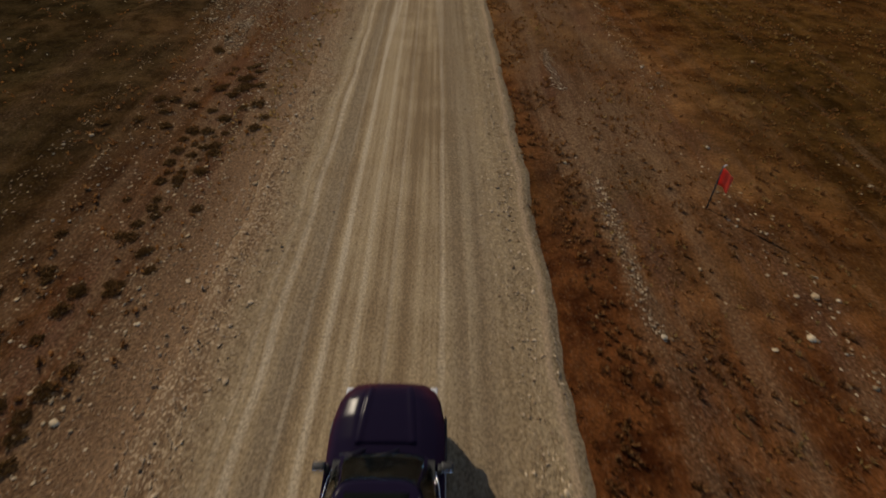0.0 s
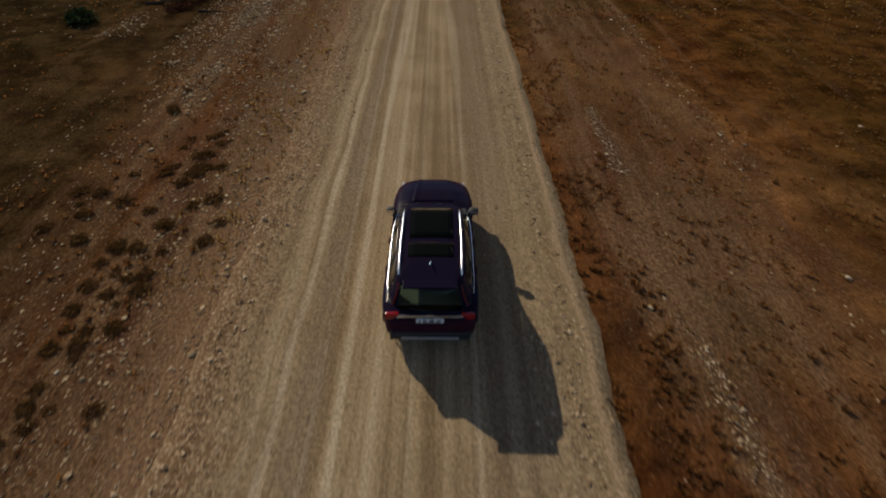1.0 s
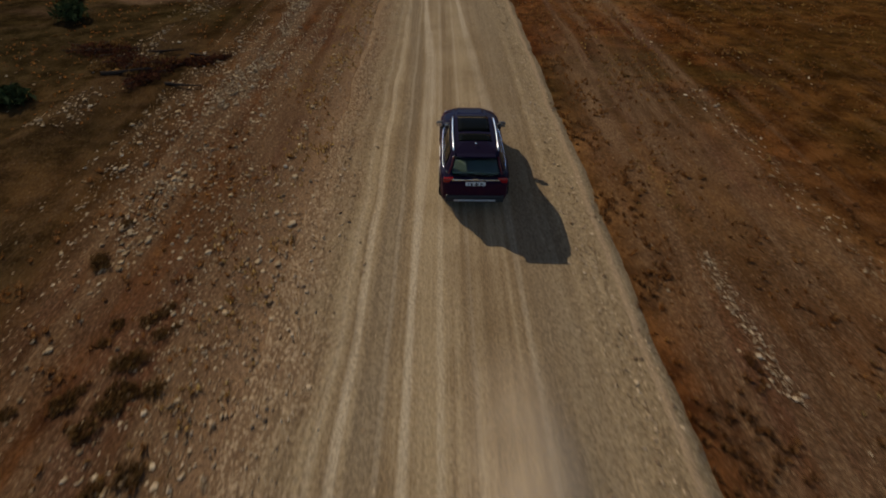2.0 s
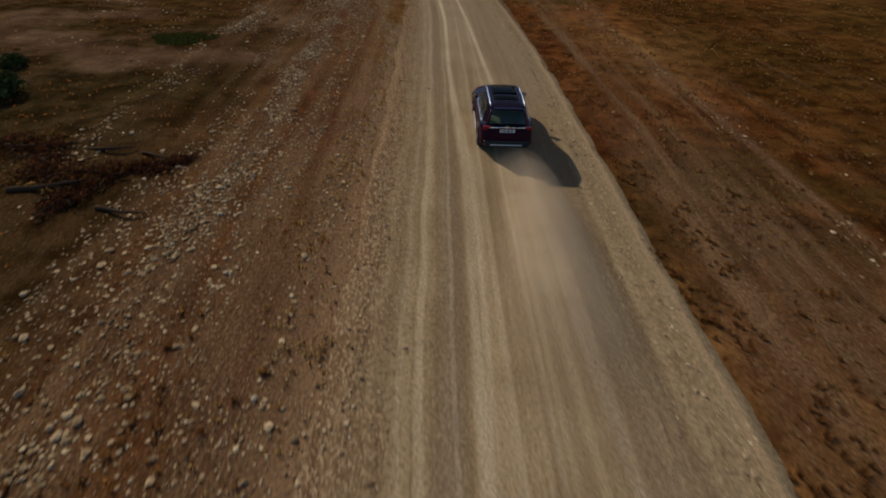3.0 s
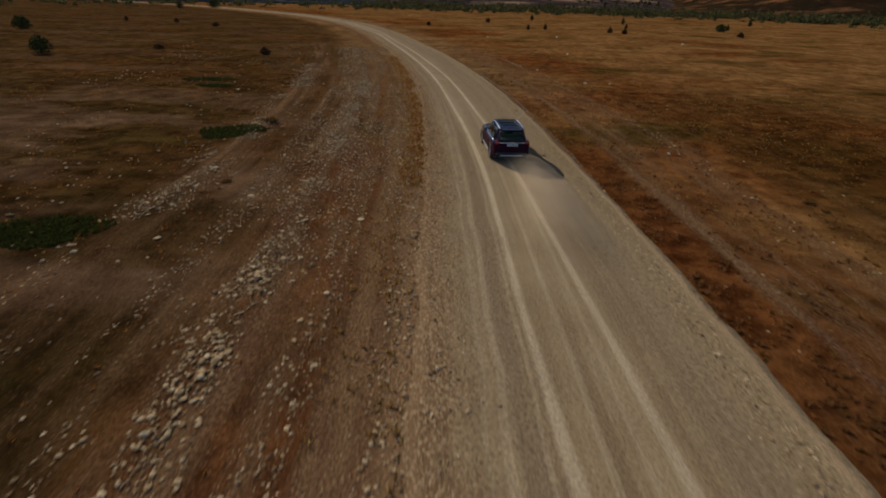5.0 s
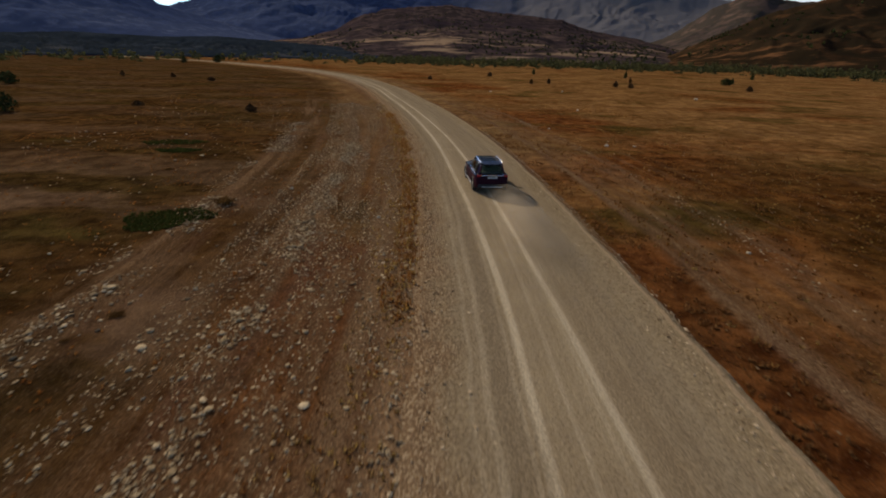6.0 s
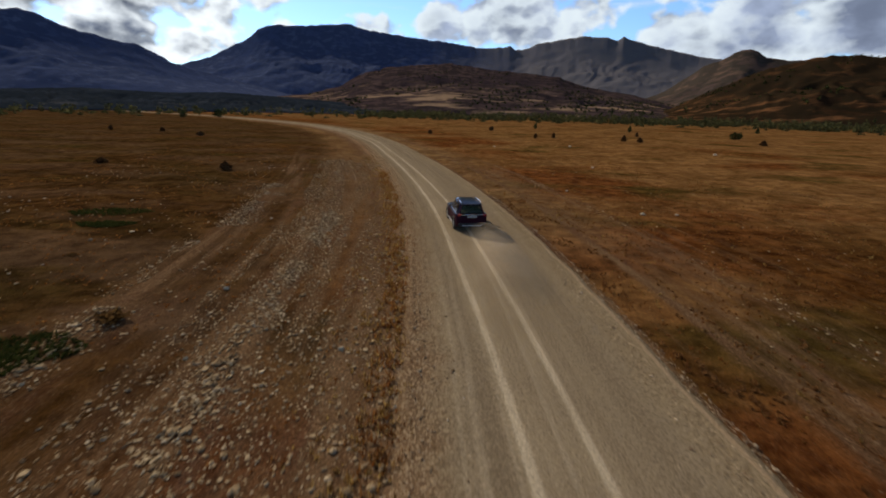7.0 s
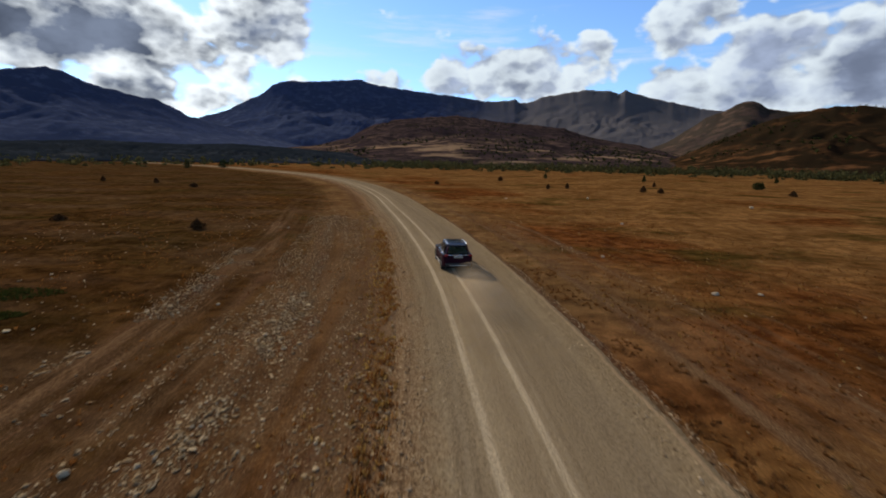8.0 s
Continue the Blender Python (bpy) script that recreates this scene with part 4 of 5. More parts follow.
def build_boulders():
    """Single pale stones that stand out on the field."""
    spots = ((-9.4, 64.8, 0.16), (-14.7, 69.0, 0.2), (-13.4, 69.4, 0.12), (6.2, 84.9, 0.28), (8.6, 85.2, 0.2), (34.3, 132.2, 0.5), (13.9, 144.2, 0.42), (-0.2, 141.0, 0.32), (3.0, 94.0, 0.22),
             (9.8, 112.0, 0.3), (-8.6, 73.5, 0.12), (-17.4, 80.5, 0.16), (5.4, 62.0, 0.16), (7.9, 22.5, 0.11), (8.3, 16.2, 0.12), (4.6, 8.6, 0.12), (-8.8, 31.0, 0.13), (-7.0, 27.6, 0.12), (-9.9, 33.4, 0.14), (-5.4, 17.2, 0.1))
    for x, y, r in spots:
        bm = bmesh.new()
        bmesh.ops.create_icosphere(bm, subdivisions=2, radius=1.0)
        for v in bm.verts:
            n = noise.noise(v.co * 1.4 + Vector((x, y, 0)))
            v.co *= 1 + 0.35 * n
            v.co.z *= 0.6
        me = bpy.data.meshes.new("field_stone")
        bm.to_mesh(me)
        bm.free()
        ob = grown(me, "field_stone", BOULDER)
        ob.matrix_basis = pose(x, y, float(relief(np.array([x]), np.array([y]))[0]) + r * 0.18, 0, 0, x * 57) @ Matrix.Diagonal((r * 0.6, r * 0.5, r * 0.6, 1))
        tagged(ob, "single pale weathered stone on the dry ground", "stone", "single stones")


def boulder_material():
    m, nt, bsdf = material("weathered_stone", 0.9, spec=0.1)
    pos = node(nt, "ShaderNodeTexCoord", 3)
    n = nz(nt, pos, 2.5, 6.0, 0.65)
    nt.links.new(ramp(nt, n, [(0.3, (0.30, 0.23, 0.15)), (0.55, (0.50, 0.41, 0.29)), (0.75, (0.66, 0.57, 0.43))]), bsdf.inputs["Base Color"])
    bump(nt, bsdf, n, 0.6, 0.2)
    return m


BOULDER = boulder_material()
build_boulders()


# ---- the car ----
def paint_material():
    m, nt, bsdf = material("navy_paint", 0.32, 0.0, (0.012, 0.008, 0.026), 0.07)
    pos = node(nt, "ShaderNodeTexCoord", 3)
    bsdf.inputs["IOR"].default_value = 1.21
    # mottle for the maroon below the waist: red ground's reflection put into the colour
    dust = rng(nt, nz(nt, pos, 2.5, 5.0, 0.6), 0.4, 0.8)
    low = rng(nt, node(nt, "ShaderNodeSeparateXYZ", 2, s0=pos), 1.02, 0.86)
    fac = mth(nt, "MULTIPLY", mth(nt, "MULTIPLY_ADD", dust, 0.5, 0.5), mth(nt, "MULTIPLY", low, 0.85))
    nt.links.new(mixc(nt, fac, (0.008, 0.0058, 0.0155), (0.046, 0.009, 0.011)), bsdf.inputs["Base Color"])
    nt.links.new(rng(nt, fac, 0.0, 0.9, 0.2, 0.5), bsdf.inputs["Roughness"])
    bsdf.inputs["Coat Weight"].default_value, bsdf.inputs["Coat Roughness"].default_value = 0.0, 0.06
    return m


def glass_material(name, clear, tint, ior=1.28):
    m = bpy.data.materials.new(name)
    m.use_nodes = True
    nt = m.node_tree
    nt.nodes.clear()
    gloss = node(nt, "ShaderNodeBsdfGlossy", s_Color=(1, 1, 1, 1), s_Roughness=0.04)
    see = node(nt, "ShaderNodeBsdfTransparent", s_Color=(*tint, 1))
    dark = node(nt, "ShaderNodeBsdfDiffuse", s_Color=(0.004, 0.005, 0.005, 1))
    fres = node(nt, "ShaderNodeFresnel", s_IOR=ior)
    body = node(nt, "ShaderNodeMixShader", s0=clear, s1=dark, s2=see)
    out = nt.nodes.new("ShaderNodeOutputMaterial")
    nt.links.new(node(nt, "ShaderNodeMixShader", s0=fres, s1=body, s2=gloss), out.inputs[0])
    return m


PAINT = paint_material()
GLASS, ROOF_GLASS = glass_material("tinted_glass", 0.9, (0.58, 0.63, 0.59), 1.2), glass_material("roof_glass", 0.0, (0.1, 0.1, 0.1), 1.03)
CHROME = material("satin_chrome", 0.25, 1.0, (0.75, 0.75, 0.77))[0]
TRIM = material("black_trim", 0.55, 0.0, (0.012, 0.012, 0.013))[0]
SILVER = material("silver_trim", 0.4, 0.7, (0.42, 0.42, 0.43))[0]
RUBBER = material("tyre_rubber", 0.85, 0.0, (0.030, 0.027, 0.024))[0]
ALLOY = material("alloy", 0.35, 0.9, (0.45, 0.44, 0.43))[0]
RED_LAMP = material("red_lamp", 0.2, 0.0, (0.22, 0.004, 0.006), 0.4)[0]
DARK_LAMP = material("dark_red_lamp", 0.25, 0.0, (0.07, 0.003, 0.004), 0.3)[0]
CLEAR_LAMP = material("clear_lamp", 0.1, 0.2, (0.55, 0.57, 0.60), 0.6)[0]
LEATHER = material("grey_leather", 0.6, 0.0, (0.46, 0.50, 0.43))[0]
DARK_IN = material("dark_interior", 0.8, 0.0, (0.02, 0.02, 0.02))[0]
PLATE = material("plate_white", 0.5, 0.0, (0.50, 0.50, 0.48))[0]
INK = material("plate_ink", 0.6, 0.0, (0.03, 0.03, 0.03))[0]


def part(name, data, mat, parent, label="", smooth=False):
    if isinstance(data, bmesh.types.BMesh):
        me = bpy.data.meshes.new(name)
        bmesh.ops.recalc_face_normals(data, faces=data.faces)
        data.to_mesh(me)
        data.free()
    else:
        me = data
    if smooth:
        me.polygons.foreach_set("use_smooth", [True] * len(me.polygons))
    ob = grown(me, name, mat, parent)
    return tagged(ob, label) if label else ob


def box(x0, x1, y0, y1, z0, z1, bevel=0.01, seg=2):
    bm = bmesh.new()
    bmesh.ops.create_cube(bm, size=1.0, matrix=Matrix.Translation(((x0 + x1) / 2, (y0 + y1) / 2, (z0 + z1) / 2)) @ Matrix.Diagonal((x1 - x0, y1 - y0, z1 - z0, 1)))
    if bevel:
        bmesh.ops.bevel(bm, geom=bm.edges[:], offset=bevel, segments=seg, affect="EDGES", profile=0.6)
    return bm


# lower body: width, sill, shoulder and top along the car (y ahead)
B_Y = [-2.345, -2.31, -2.2, -2.0, -1.5, -0.8, 0.0, 0.8, 1.2, 1.6, 1.95, 2.15, 2.28, 2.345]
B_W = [0.68, 0.77, 0.875, 0.925, 0.945, 0.935, 0.93, 0.935, 0.945, 0.93, 0.87, 0.78, 0.66, 0.50]
B_LOW = [0.44, 0.36, 0.29, 0.26, 0.25, 0.24, 0.23, 0.24, 0.25, 0.25, 0.26, 0.28, 0.33, 0.42]
B_SH = [1.02, 1.05, 1.06, 1.05, 1.02, 1.00, 0.985, 0.97, 0.96, 0.945, 0.91, 0.87, 0.82, 0.74]
B_TOP = [1.05, 1.08, 1.09, 1.08, 1.06, 1.06, 1.06, 1.07, 1.075, 1.05, 1.005, 0.955, 0.885, 0.78]


def body_mesh():
    ys = np.unique(np.concatenate([np.linspace(-2.345, 2.345, 56), B_Y]))
    verts = []
    for y in ys:
        w, lo, sh, top = (np.interp(y, B_Y, t) for t in (B_W, B_LOW, B_SH, B_TOP))
        half = [(0.0, lo), (w * 0.80, lo), (w * 0.95, lo + 0.06), (w * 0.985, lo + 0.20), (w * 0.975, (lo + sh) / 2), (w, sh - 0.16), (w * 0.985, sh - 0.05), (w * 0.93, sh),
                (w * 0.80, sh + (top - sh) * 0.45), (w * 0.62, top - 0.015), (w * 0.55, top), (w * 0.48, top), (w * 0.25, top + 0.008), (0.0, top + 0.01)]
        verts += [(x, y, z) for x, z in half] + [(-x, y, z) for x, z in half[-2:0:-1]]
    cols = 26
    faces = grid_faces(len(ys), cols, True) + [tuple(range(cols))[::-1], tuple((len(ys) - 1) * cols + k for k in range(cols))]
    return mesh_of("body", verts, faces, True)


# cabin: level k from 0 (waist) to 1 (roof's edge)
def cabin(k):
    e = k**0.85
    return dict(w=0.865 - 0.20 * e - 0.015 * math.sin(math.pi * k), back=-2.275 + 0.22 * k**1.3, front=1.06 - 0.72 * e, z=1.02 + 0.575 * k)


def cabin_w(y, k):
    c = cabin(k)
    mid, half = (c["front"] + c["back"]) / 2, (c["front"] - c["back"]) / 2
    t = min(abs((y - mid) / half), 1.0)
    return c["w"] * (1 - t**4.8)**(1 / 4.8)


def cabin_y(x, k, end):
    c = cabin(k)
    mid, half = (c["front"] + c["back"]) / 2, (c["front"] - c["back"]) / 2
    t = min(abs(x / c["w"]), 1.0)
    return mid + end * half * (1 - t**4.8)**(1 / 4.8)


def roof_z(x, y):
    c = cabin(1.0)
    mid, half = (c["front"] + c["back"]) / 2, (c["front"] - c["back"]) / 2
    r = min(max(abs(x) / c["w"], abs(y - mid) / half), 1.0)
    return c["z"] + 0.062 * (1 - r**2.6)


def cabin_mesh():
    """Pillars and roof: the skin without its window openings."""
    n, levels = 120, [i / 9 for i in range(10)]
    verts = []

    def loop(k, shrink=1.0, z=None):
        c = cabin(k)
        mid, half = (c["front"] + c["back"]) / 2, (c["front"] - c["back"]) / 2
        for i in range(n):
            a = 2 * math.pi * i / n
            sx, sy = math.copysign(abs(math.sin(a))**0.417, math.sin(a)), math.copysign(abs(math.cos(a))**0.417, math.cos(a))
            x, y = c["w"] * sx * shrink, mid + half * sy * shrink
            verts.append((x, y, c["z"] if z is None else roof_z(x, y)))
    for k in levels:
        loop(k)
    for s in (0.97, 0.9, 0.75, 0.5, 0.25):
        loop(1.0, s, True)
    faces = []
    for f in grid_faces(len(levels) + 5, n, True):
        c = sum((Vector(verts[i]) for i in f), Vector()) / 4
        k = (c.z - 1.02) / 0.575
        if f[0] < 9 * n and 0.10 < k < 0.90:
            e = cabin(k)
            if abs(c.x) < e["w"] * 0.80 and (c.y > e["front"] - 0.10 or c.y < e["back"] + 0.10):
                continue
            if abs(c.x) > e["w"] * 0.85 and any(a < c.y < b for a, b in SIDE_PANES):
                continue
        faces.append(f)
    faces.append(tuple(14 * n + i for i in range(n)))
    return mesh_of("cabin", verts, faces, True)


SIDE_PANES = ((-1.70, -1.14), (-1.04, -0.14), (-0.04, 0.78))


def strip_mesh(name, fn, us, vs, thick):
    """A curved pane: fn(u, v) on a grid, with an edge of its thickness."""
    verts = [fn(u, v) for v in vs for u in us]
    me = mesh_of(name, verts, grid_faces(len(vs), len(us)), True)
    bm = bmesh.new()
    bm.from_mesh(me)
    bmesh.ops.recalc_face_normals(bm, faces=bm.faces)
    bmesh.ops.solidify(bm, geom=bm.faces[:], thickness=thick)
    return bm


def side_pane(a, b, side):
    ks = np.linspace(0.07, 0.93, 7)

    def fn(u, k):
        e = cabin(k)
        lo, hi = max(a, e["back"] + 0.12), min(b, e["front"] - 0.12)
        y = lo + (hi - lo) * u
        return (side * (cabin_w(y, k) + 0.004), y, e["z"])
    return strip_mesh("pane", fn, np.linspace(0, 1, 8), ks, 0.004)


def wheel(car, x, y, side):
    """A wheel that turns on its axle; its parts lie round its own middle."""
    hub = new("wheel")
    hub.parent = car
    hub.matrix_basis = pose(x, y, 0.365)
    verts = []
    prof = [(0.24, -0.11), (0.33, -0.12), (0.36, -0.095), (0.365, -0.04), (0.365, 0.04), (0.36, 0.095), (0.33, 0.12), (0.24, 0.11)]
    for i in range(36):
        a = 2 * math.pi * i / 36
        for j, (r, w) in enumerate(prof):
            rr = r + (0.004 if i % 2 and 2 <= j <= 5 else 0)
            verts.append((w, rr * math.cos(a), rr * math.sin(a)))
    f = grid_faces(36, 8)
    f += [(35 * 8 + j, 35 * 8 + j + 1, j + 1, j) for j in range(7)]
    part("tyre", mesh_of("tyre", verts, f, True), RUBBER, hub)
    bm = bmesh.new()
    bmesh.ops.create_cone(bm, cap_ends=False, segments=32, radius1=0.25, radius2=0.25, depth=0.2, matrix=Matrix.Rotation(radians(90), 4, "Y"))
    bmesh.ops.create_cone(bm, cap_ends=True, segments=20, radius1=0.06, radius2=0.05, depth=0.03, matrix=Matrix.Translation((side * 0.085, 0, 0)) @ Matrix.Rotation(radians(90), 4, "Y"))
    bmesh.ops.create_cone(bm, cap_ends=True, segments=24, radius1=0.15, radius2=0.15, depth=0.03, matrix=Matrix.Translation((-side * 0.02, 0, 0)) @ Matrix.Rotation(radians(90), 4, "Y"))
    for k in range(5):
        m = Matrix.Rotation(2 * math.pi * k / 5, 4, "X") @ Matrix.Translation((side * 0.08, 0, 0.15)) @ Matrix.Diagonal((0.025, 0.055, 0.2, 1))
        bmesh.ops.create_cube(bm, size=1.0, matrix=m)
    part("rim", bm, ALLOY, hub, "five-spoke alloy rim")
    return hub


def build_car():
    car = new("car")
    tagged(car, "dark navy estate car driving away over the gravel", "car")
    # body with its wheel wells cut out
    raw = new("raw_body", body_mesh())
    raw.data.materials.append(PAINT)
    cutter = bmesh.new()
    for y in (-1.43, 1.43):
        for s in (-1, 1):
            bmesh.ops.create_cone(cutter, cap_ends=True, segments=32, radius1=0.41, radius2=0.41, depth=0.42, matrix=Matrix.Translation((s * 0.86, y, 0.37)) @ Matrix.Rotation(radians(90), 4, "Y"))
    cm = bpy.data.meshes.new("cutter")
    cutter.to_mesh(cm)
    cutter.free()
    tool = new("tool", cm)
    mod = raw.modifiers.new("wells", "BOOLEAN")
    mod.object, mod.operation, mod.solver = tool, "DIFFERENCE", "EXACT"
    cut = bpy.data.meshes.new_from_object(raw.evaluated_get(bpy.context.evaluated_depsgraph_get()))
    for ob in (raw, tool):
        bpy.data.objects.remove(ob)
    cut.materials.clear()
    body = part("body", cut, PAINT, car)
    for poly in cut.polygons:
        poly.use_smooth = abs(poly.normal.x) < 0.995 or poly.area > 0.02
    cut.set_sharp_from_angle(angle=radians(38))
    part("cabin", cabin_mesh(), PAINT, car)
    # panes
    ks = np.linspace(0.05, 0.95, 8)
    us = np.linspace(-0.84, 0.84, 14)
    part("windscreen", strip_mesh("pane", lambda u, k: (u * cabin(k)["w"], cabin_y(u * cabin(k)["w"], k, 1) + 0.006, cabin(k)["z"]), us, ks, 0.004), GLASS, car, "dark curved windscreen", True)
    part("rear_window", strip_mesh("pane", lambda u, k: (u * cabin(k)["w"], cabin_y(u * cabin(k)["w"], k, -1) - 0.006, cabin(k)["z"]), us, np.linspace(0.05, 0.88, 8), 0.004), GLASS, car, "tinted rear window", True)
    for side in (-1, 1):
        for a, b in SIDE_PANES:
            part("side_window", side_pane(a - 0.02, b + 0.02, side), GLASS, car, "tinted side window", True)
    rx = np.linspace(-0.44, 0.44, 8)
    for y0, y1 in ((-0.84, 0.18), (-1.38, -0.98)):
        part("roof_window", strip_mesh("pane", lambda u, v: (u, v, roof_z(u, v) + 0.006), rx, np.linspace(y0, y1, 6), 0.006), ROOF_GLASS, car, "black glass roof panel", True)
    # rails, fin, spoiler
    for side in (-1, 1):
        pts = [(side * (0.60 - 0.03 * abs(t - 0.5)), -1.82 + 1.92 * t, roof_z(side * 0.59, -1.82 + 1.92 * t) + 0.045 * min(1, 6 * t, 6 * (1 - t)) + 0.0) for t in np.linspace(0, 1, 14)]
        part("roof_rail", tube(pts, 0.02, 8, 1.0), CHROME, car, "polished silver roof rail")
        pts = [(side * (cabin_w(y, 0.03) + 0.012), y, 1.03) for y in np.linspace(-1.85, 0.72, 14)]
        part("window_trim", tube(pts, 0.012, 6), CHROME, car, "thin chrome strip under the windows")
        # mirror
        bm = box(side * 0.96 - 0.10, side * 0.96 + 0.10, 0.66, 0.80, 1.02, 1.17, 0.045, 3)
        mirror = part("door_mirror", bm, TRIM, car, "dark door mirror", True)
        part("mirror_arm", box(side * 0.88 - 0.06, side * 0.88 + 0.06, 0.68, 0.79, 0.96, 1.10, 0.02), TRIM, mirror)
        part("mirror_glass", box(side * 0.96 - 0.085, side * 0.96 + 0.085, 0.654, 0.662, 1.035, 1.155, 0.003, 1), CHROME, mirror)
        # tall rear lamp with a foot that runs in along the tailgate
        pts = [(side * 0.84 * cabin(k)["w"], cabin_y(0.84 * cabin(k)["w"], k, -1) - 0.004, cabin(k)["z"]) for k in (0.85, 0.65, 0.45, 0.25, 0.05)] + [(side * 0.76, -2.26, 0.96)]
        lamp = part("rear_lamp", tube(pts, 0.024, 8, 1.3), DARK_LAMP, car, "tall red rear lamp")
        part("lamp_foot", box(min(side * 0.58, side * 0.84), max(side * 0.58, side * 0.84), -2.340, -2.26, 0.94, 1.08, 0.03), RED_LAMP, lamp)
        part("reflector", box(min(side * 0.56, side * 0.76), max(side * 0.56, side * 0.76), -2.335, -2.30, 0.45, 0.485, 0.008), RED_LAMP, car, "low red reflector")
        part("headlamp", box(min(side * 0.50, side * 0.80), max(side * 0.50, side * 0.80), 2.08, 2.24, 0.72, 0.83, 0.03), CLEAR_LAMP, car, "clear headlamp")
        part("sill_trim", box(min(side * 0.90, side * 0.955), max(side * 0.90, side * 0.955), -0.98, 0.98, 0.25, 0.31, 0.01), SILVER, car, "silver strip along the sill")
        for y in (-0.95, -0.05):
            part("door_handle", box(min(side * 0.93, side * 0.962), max(side * 0.93, side * 0.962), y - 0.1, y + 0.1, 0.845, 0.875, 0.01), PAINT, car)
        for y in (-1.43, 1.43):
            pts = [(side * 0.945, y + 0.425 * math.cos(a), 0.37 + 0.425 * math.sin(a)) for a in np.linspace(-0.25, math.pi + 0.25, 16)]
            part("arch_trim", tube(pts, 0.022, 6), TRIM, car, "black wheel arch trim")
        for y in (-0.60, 0.30):
            part("door_gap", box(min(side * 0.915, side * 0.934), max(side * 0.915, side * 0.934), y - 0.004, y + 0.004, 0.36, 0.96, 0), TRIM, car)
    def bonnet(u, y):
        w, top = np.interp(y, B_Y, B_W), np.interp(y, B_Y, B_TOP)
        x = u * w * 0.74
        ridge = 0.45 - 0.10 * (y - 1.0)
        return (x, y, top + 0.016 - 0.075 * abs(u)**3.5 + 0.022 * math.exp(-((abs(x) - ridge) / 0.05)**2))
    part("bonnet", strip_mesh("panel", bonnet, np.linspace(-1, 1, 41), np.linspace(1.10, 2.20, 18), 0.01), PAINT, car, "dark navy bonnet with two raised creases", True)
    part("tailgate", box(-0.64, 0.64, -2.352, -2.30, 0.60, 1.02, 0.02, 3), PAINT, car, "dark tailgate panel", True)
    part("roof_fin", tube([(0, -1.50, 1.64), (0, -1.58, 1.69), (0, -1.64, 1.715)], 0.018, 6), CHROME, car, "small bright roof fin")
    part("spoiler", box(-0.50, 0.50, -2.16, -1.98, 1.585, 1.618, 0.014), PAINT, car, "roof spoiler over the rear window")
    part("rear_bumper", box(-0.78, 0.78, -2.37, -2.20, 0.34, 0.56, 0.04, 3), TRIM, car, "black lower rear bumper", True)
    part("skid_plate", box(-0.56, 0.56, -2.385, -2.28, 0.385, 0.435, 0.012), SILVER, car, "silver strip on the rear bumper")
    part("tailgate_strip", box(-0.62, 0.62, -2.358, -2.325, 1.02, 1.05, 0.006), CHROME, car, "chrome strip across the tailgate")
    plate = part("number_plate", box(-0.26, 0.26, -2.362, -2.345, 0.87, 0.98, 0.004, 1), PLATE, car, "white number plate")
    for x, w in ((-0.19, 0.03), (-0.10, 0.07), (0.03, 0.10), (0.16, 0.08)):
        part("plate_bar", box(x - w / 2, x + w / 2, -2.366, -2.3621, 0.895, 0.955, 0), INK, plate)
    part("rear_wiper", tube([(0.02, -2.285, 1.09), (-0.2, -2.275, 1.13), (-0.36, -2.262, 1.16)], 0.010, 6), TRIM, car)
    part("badge", box(-0.07, 0.07, -2.364, -2.345, 1.055, 1.085, 0.004, 1), CHROME, car)
    part("grille", box(-0.40, 0.40, 2.26, 2.355, 0.55, 0.76, 0.03), TRIM, car, "black front grille")
    part("front_badge", box(-0.05, 0.05, 2.335, 2.362, 0.62, 0.70, 0.006), CHROME, car)
    for x in (-0.30, 0.22):
        part("wiper", tube([(x, 1.02, 1.085), (x - 0.2, 0.93, 1.12), (x - 0.38, 0.90, 1.14)], 0.01, 6), TRIM, car)
    # inside
    part("cabin_floor", box(-0.78, 0.78, -2.05, 0.85, 1.0, 1.075, 0.01), DARK_IN, car)
    for x in (-0.36, 0.36):
        part("front_seat", box(x - 0.24, x + 0.24, -0.28, -0.12, 1.06, 1.30, 0.05, 3), LEATHER, car, "grey leather front seat", True)
        part("headrest", box(x - 0.13, x + 0.13, -0.30, -0.18, 1.32, 1.47, 0.04, 3), LEATHER, car, smooth=True)
        part("rear_headrest", box(x - 0.14, x + 0.14, -1.34, -1.22, 1.22, 1.38, 0.04, 3), LEATHER, car, smooth=True)
    part("rear_bench", box(-0.62, 0.62, -1.32, -1.16, 1.06, 1.22, 0.05, 3), LEATHER, car, "grey leather rear bench", True)
    # pale shelf added to brighten the rear window, standing in for reflected sky
    part("added_shelf", box(-0.66, 0.66, -2.10, -1.42, 1.08, 1.11, 0.01), LEATHER, car, "added grey shelf that lightens the rear window")
    part("dashboard", box(-0.68, 0.68, 0.42, 0.72, 1.06, 1.13, 0.03, 3), DARK_IN, car)
    car.scale = (0.96, 0.96, 0.96)
    wheels = [wheel(car, s * 0.83, y, s) for y in (-1.43, 1.43) for s in (-1, 1)]
    return car, wheels


CAR, WHEELS = build_car()


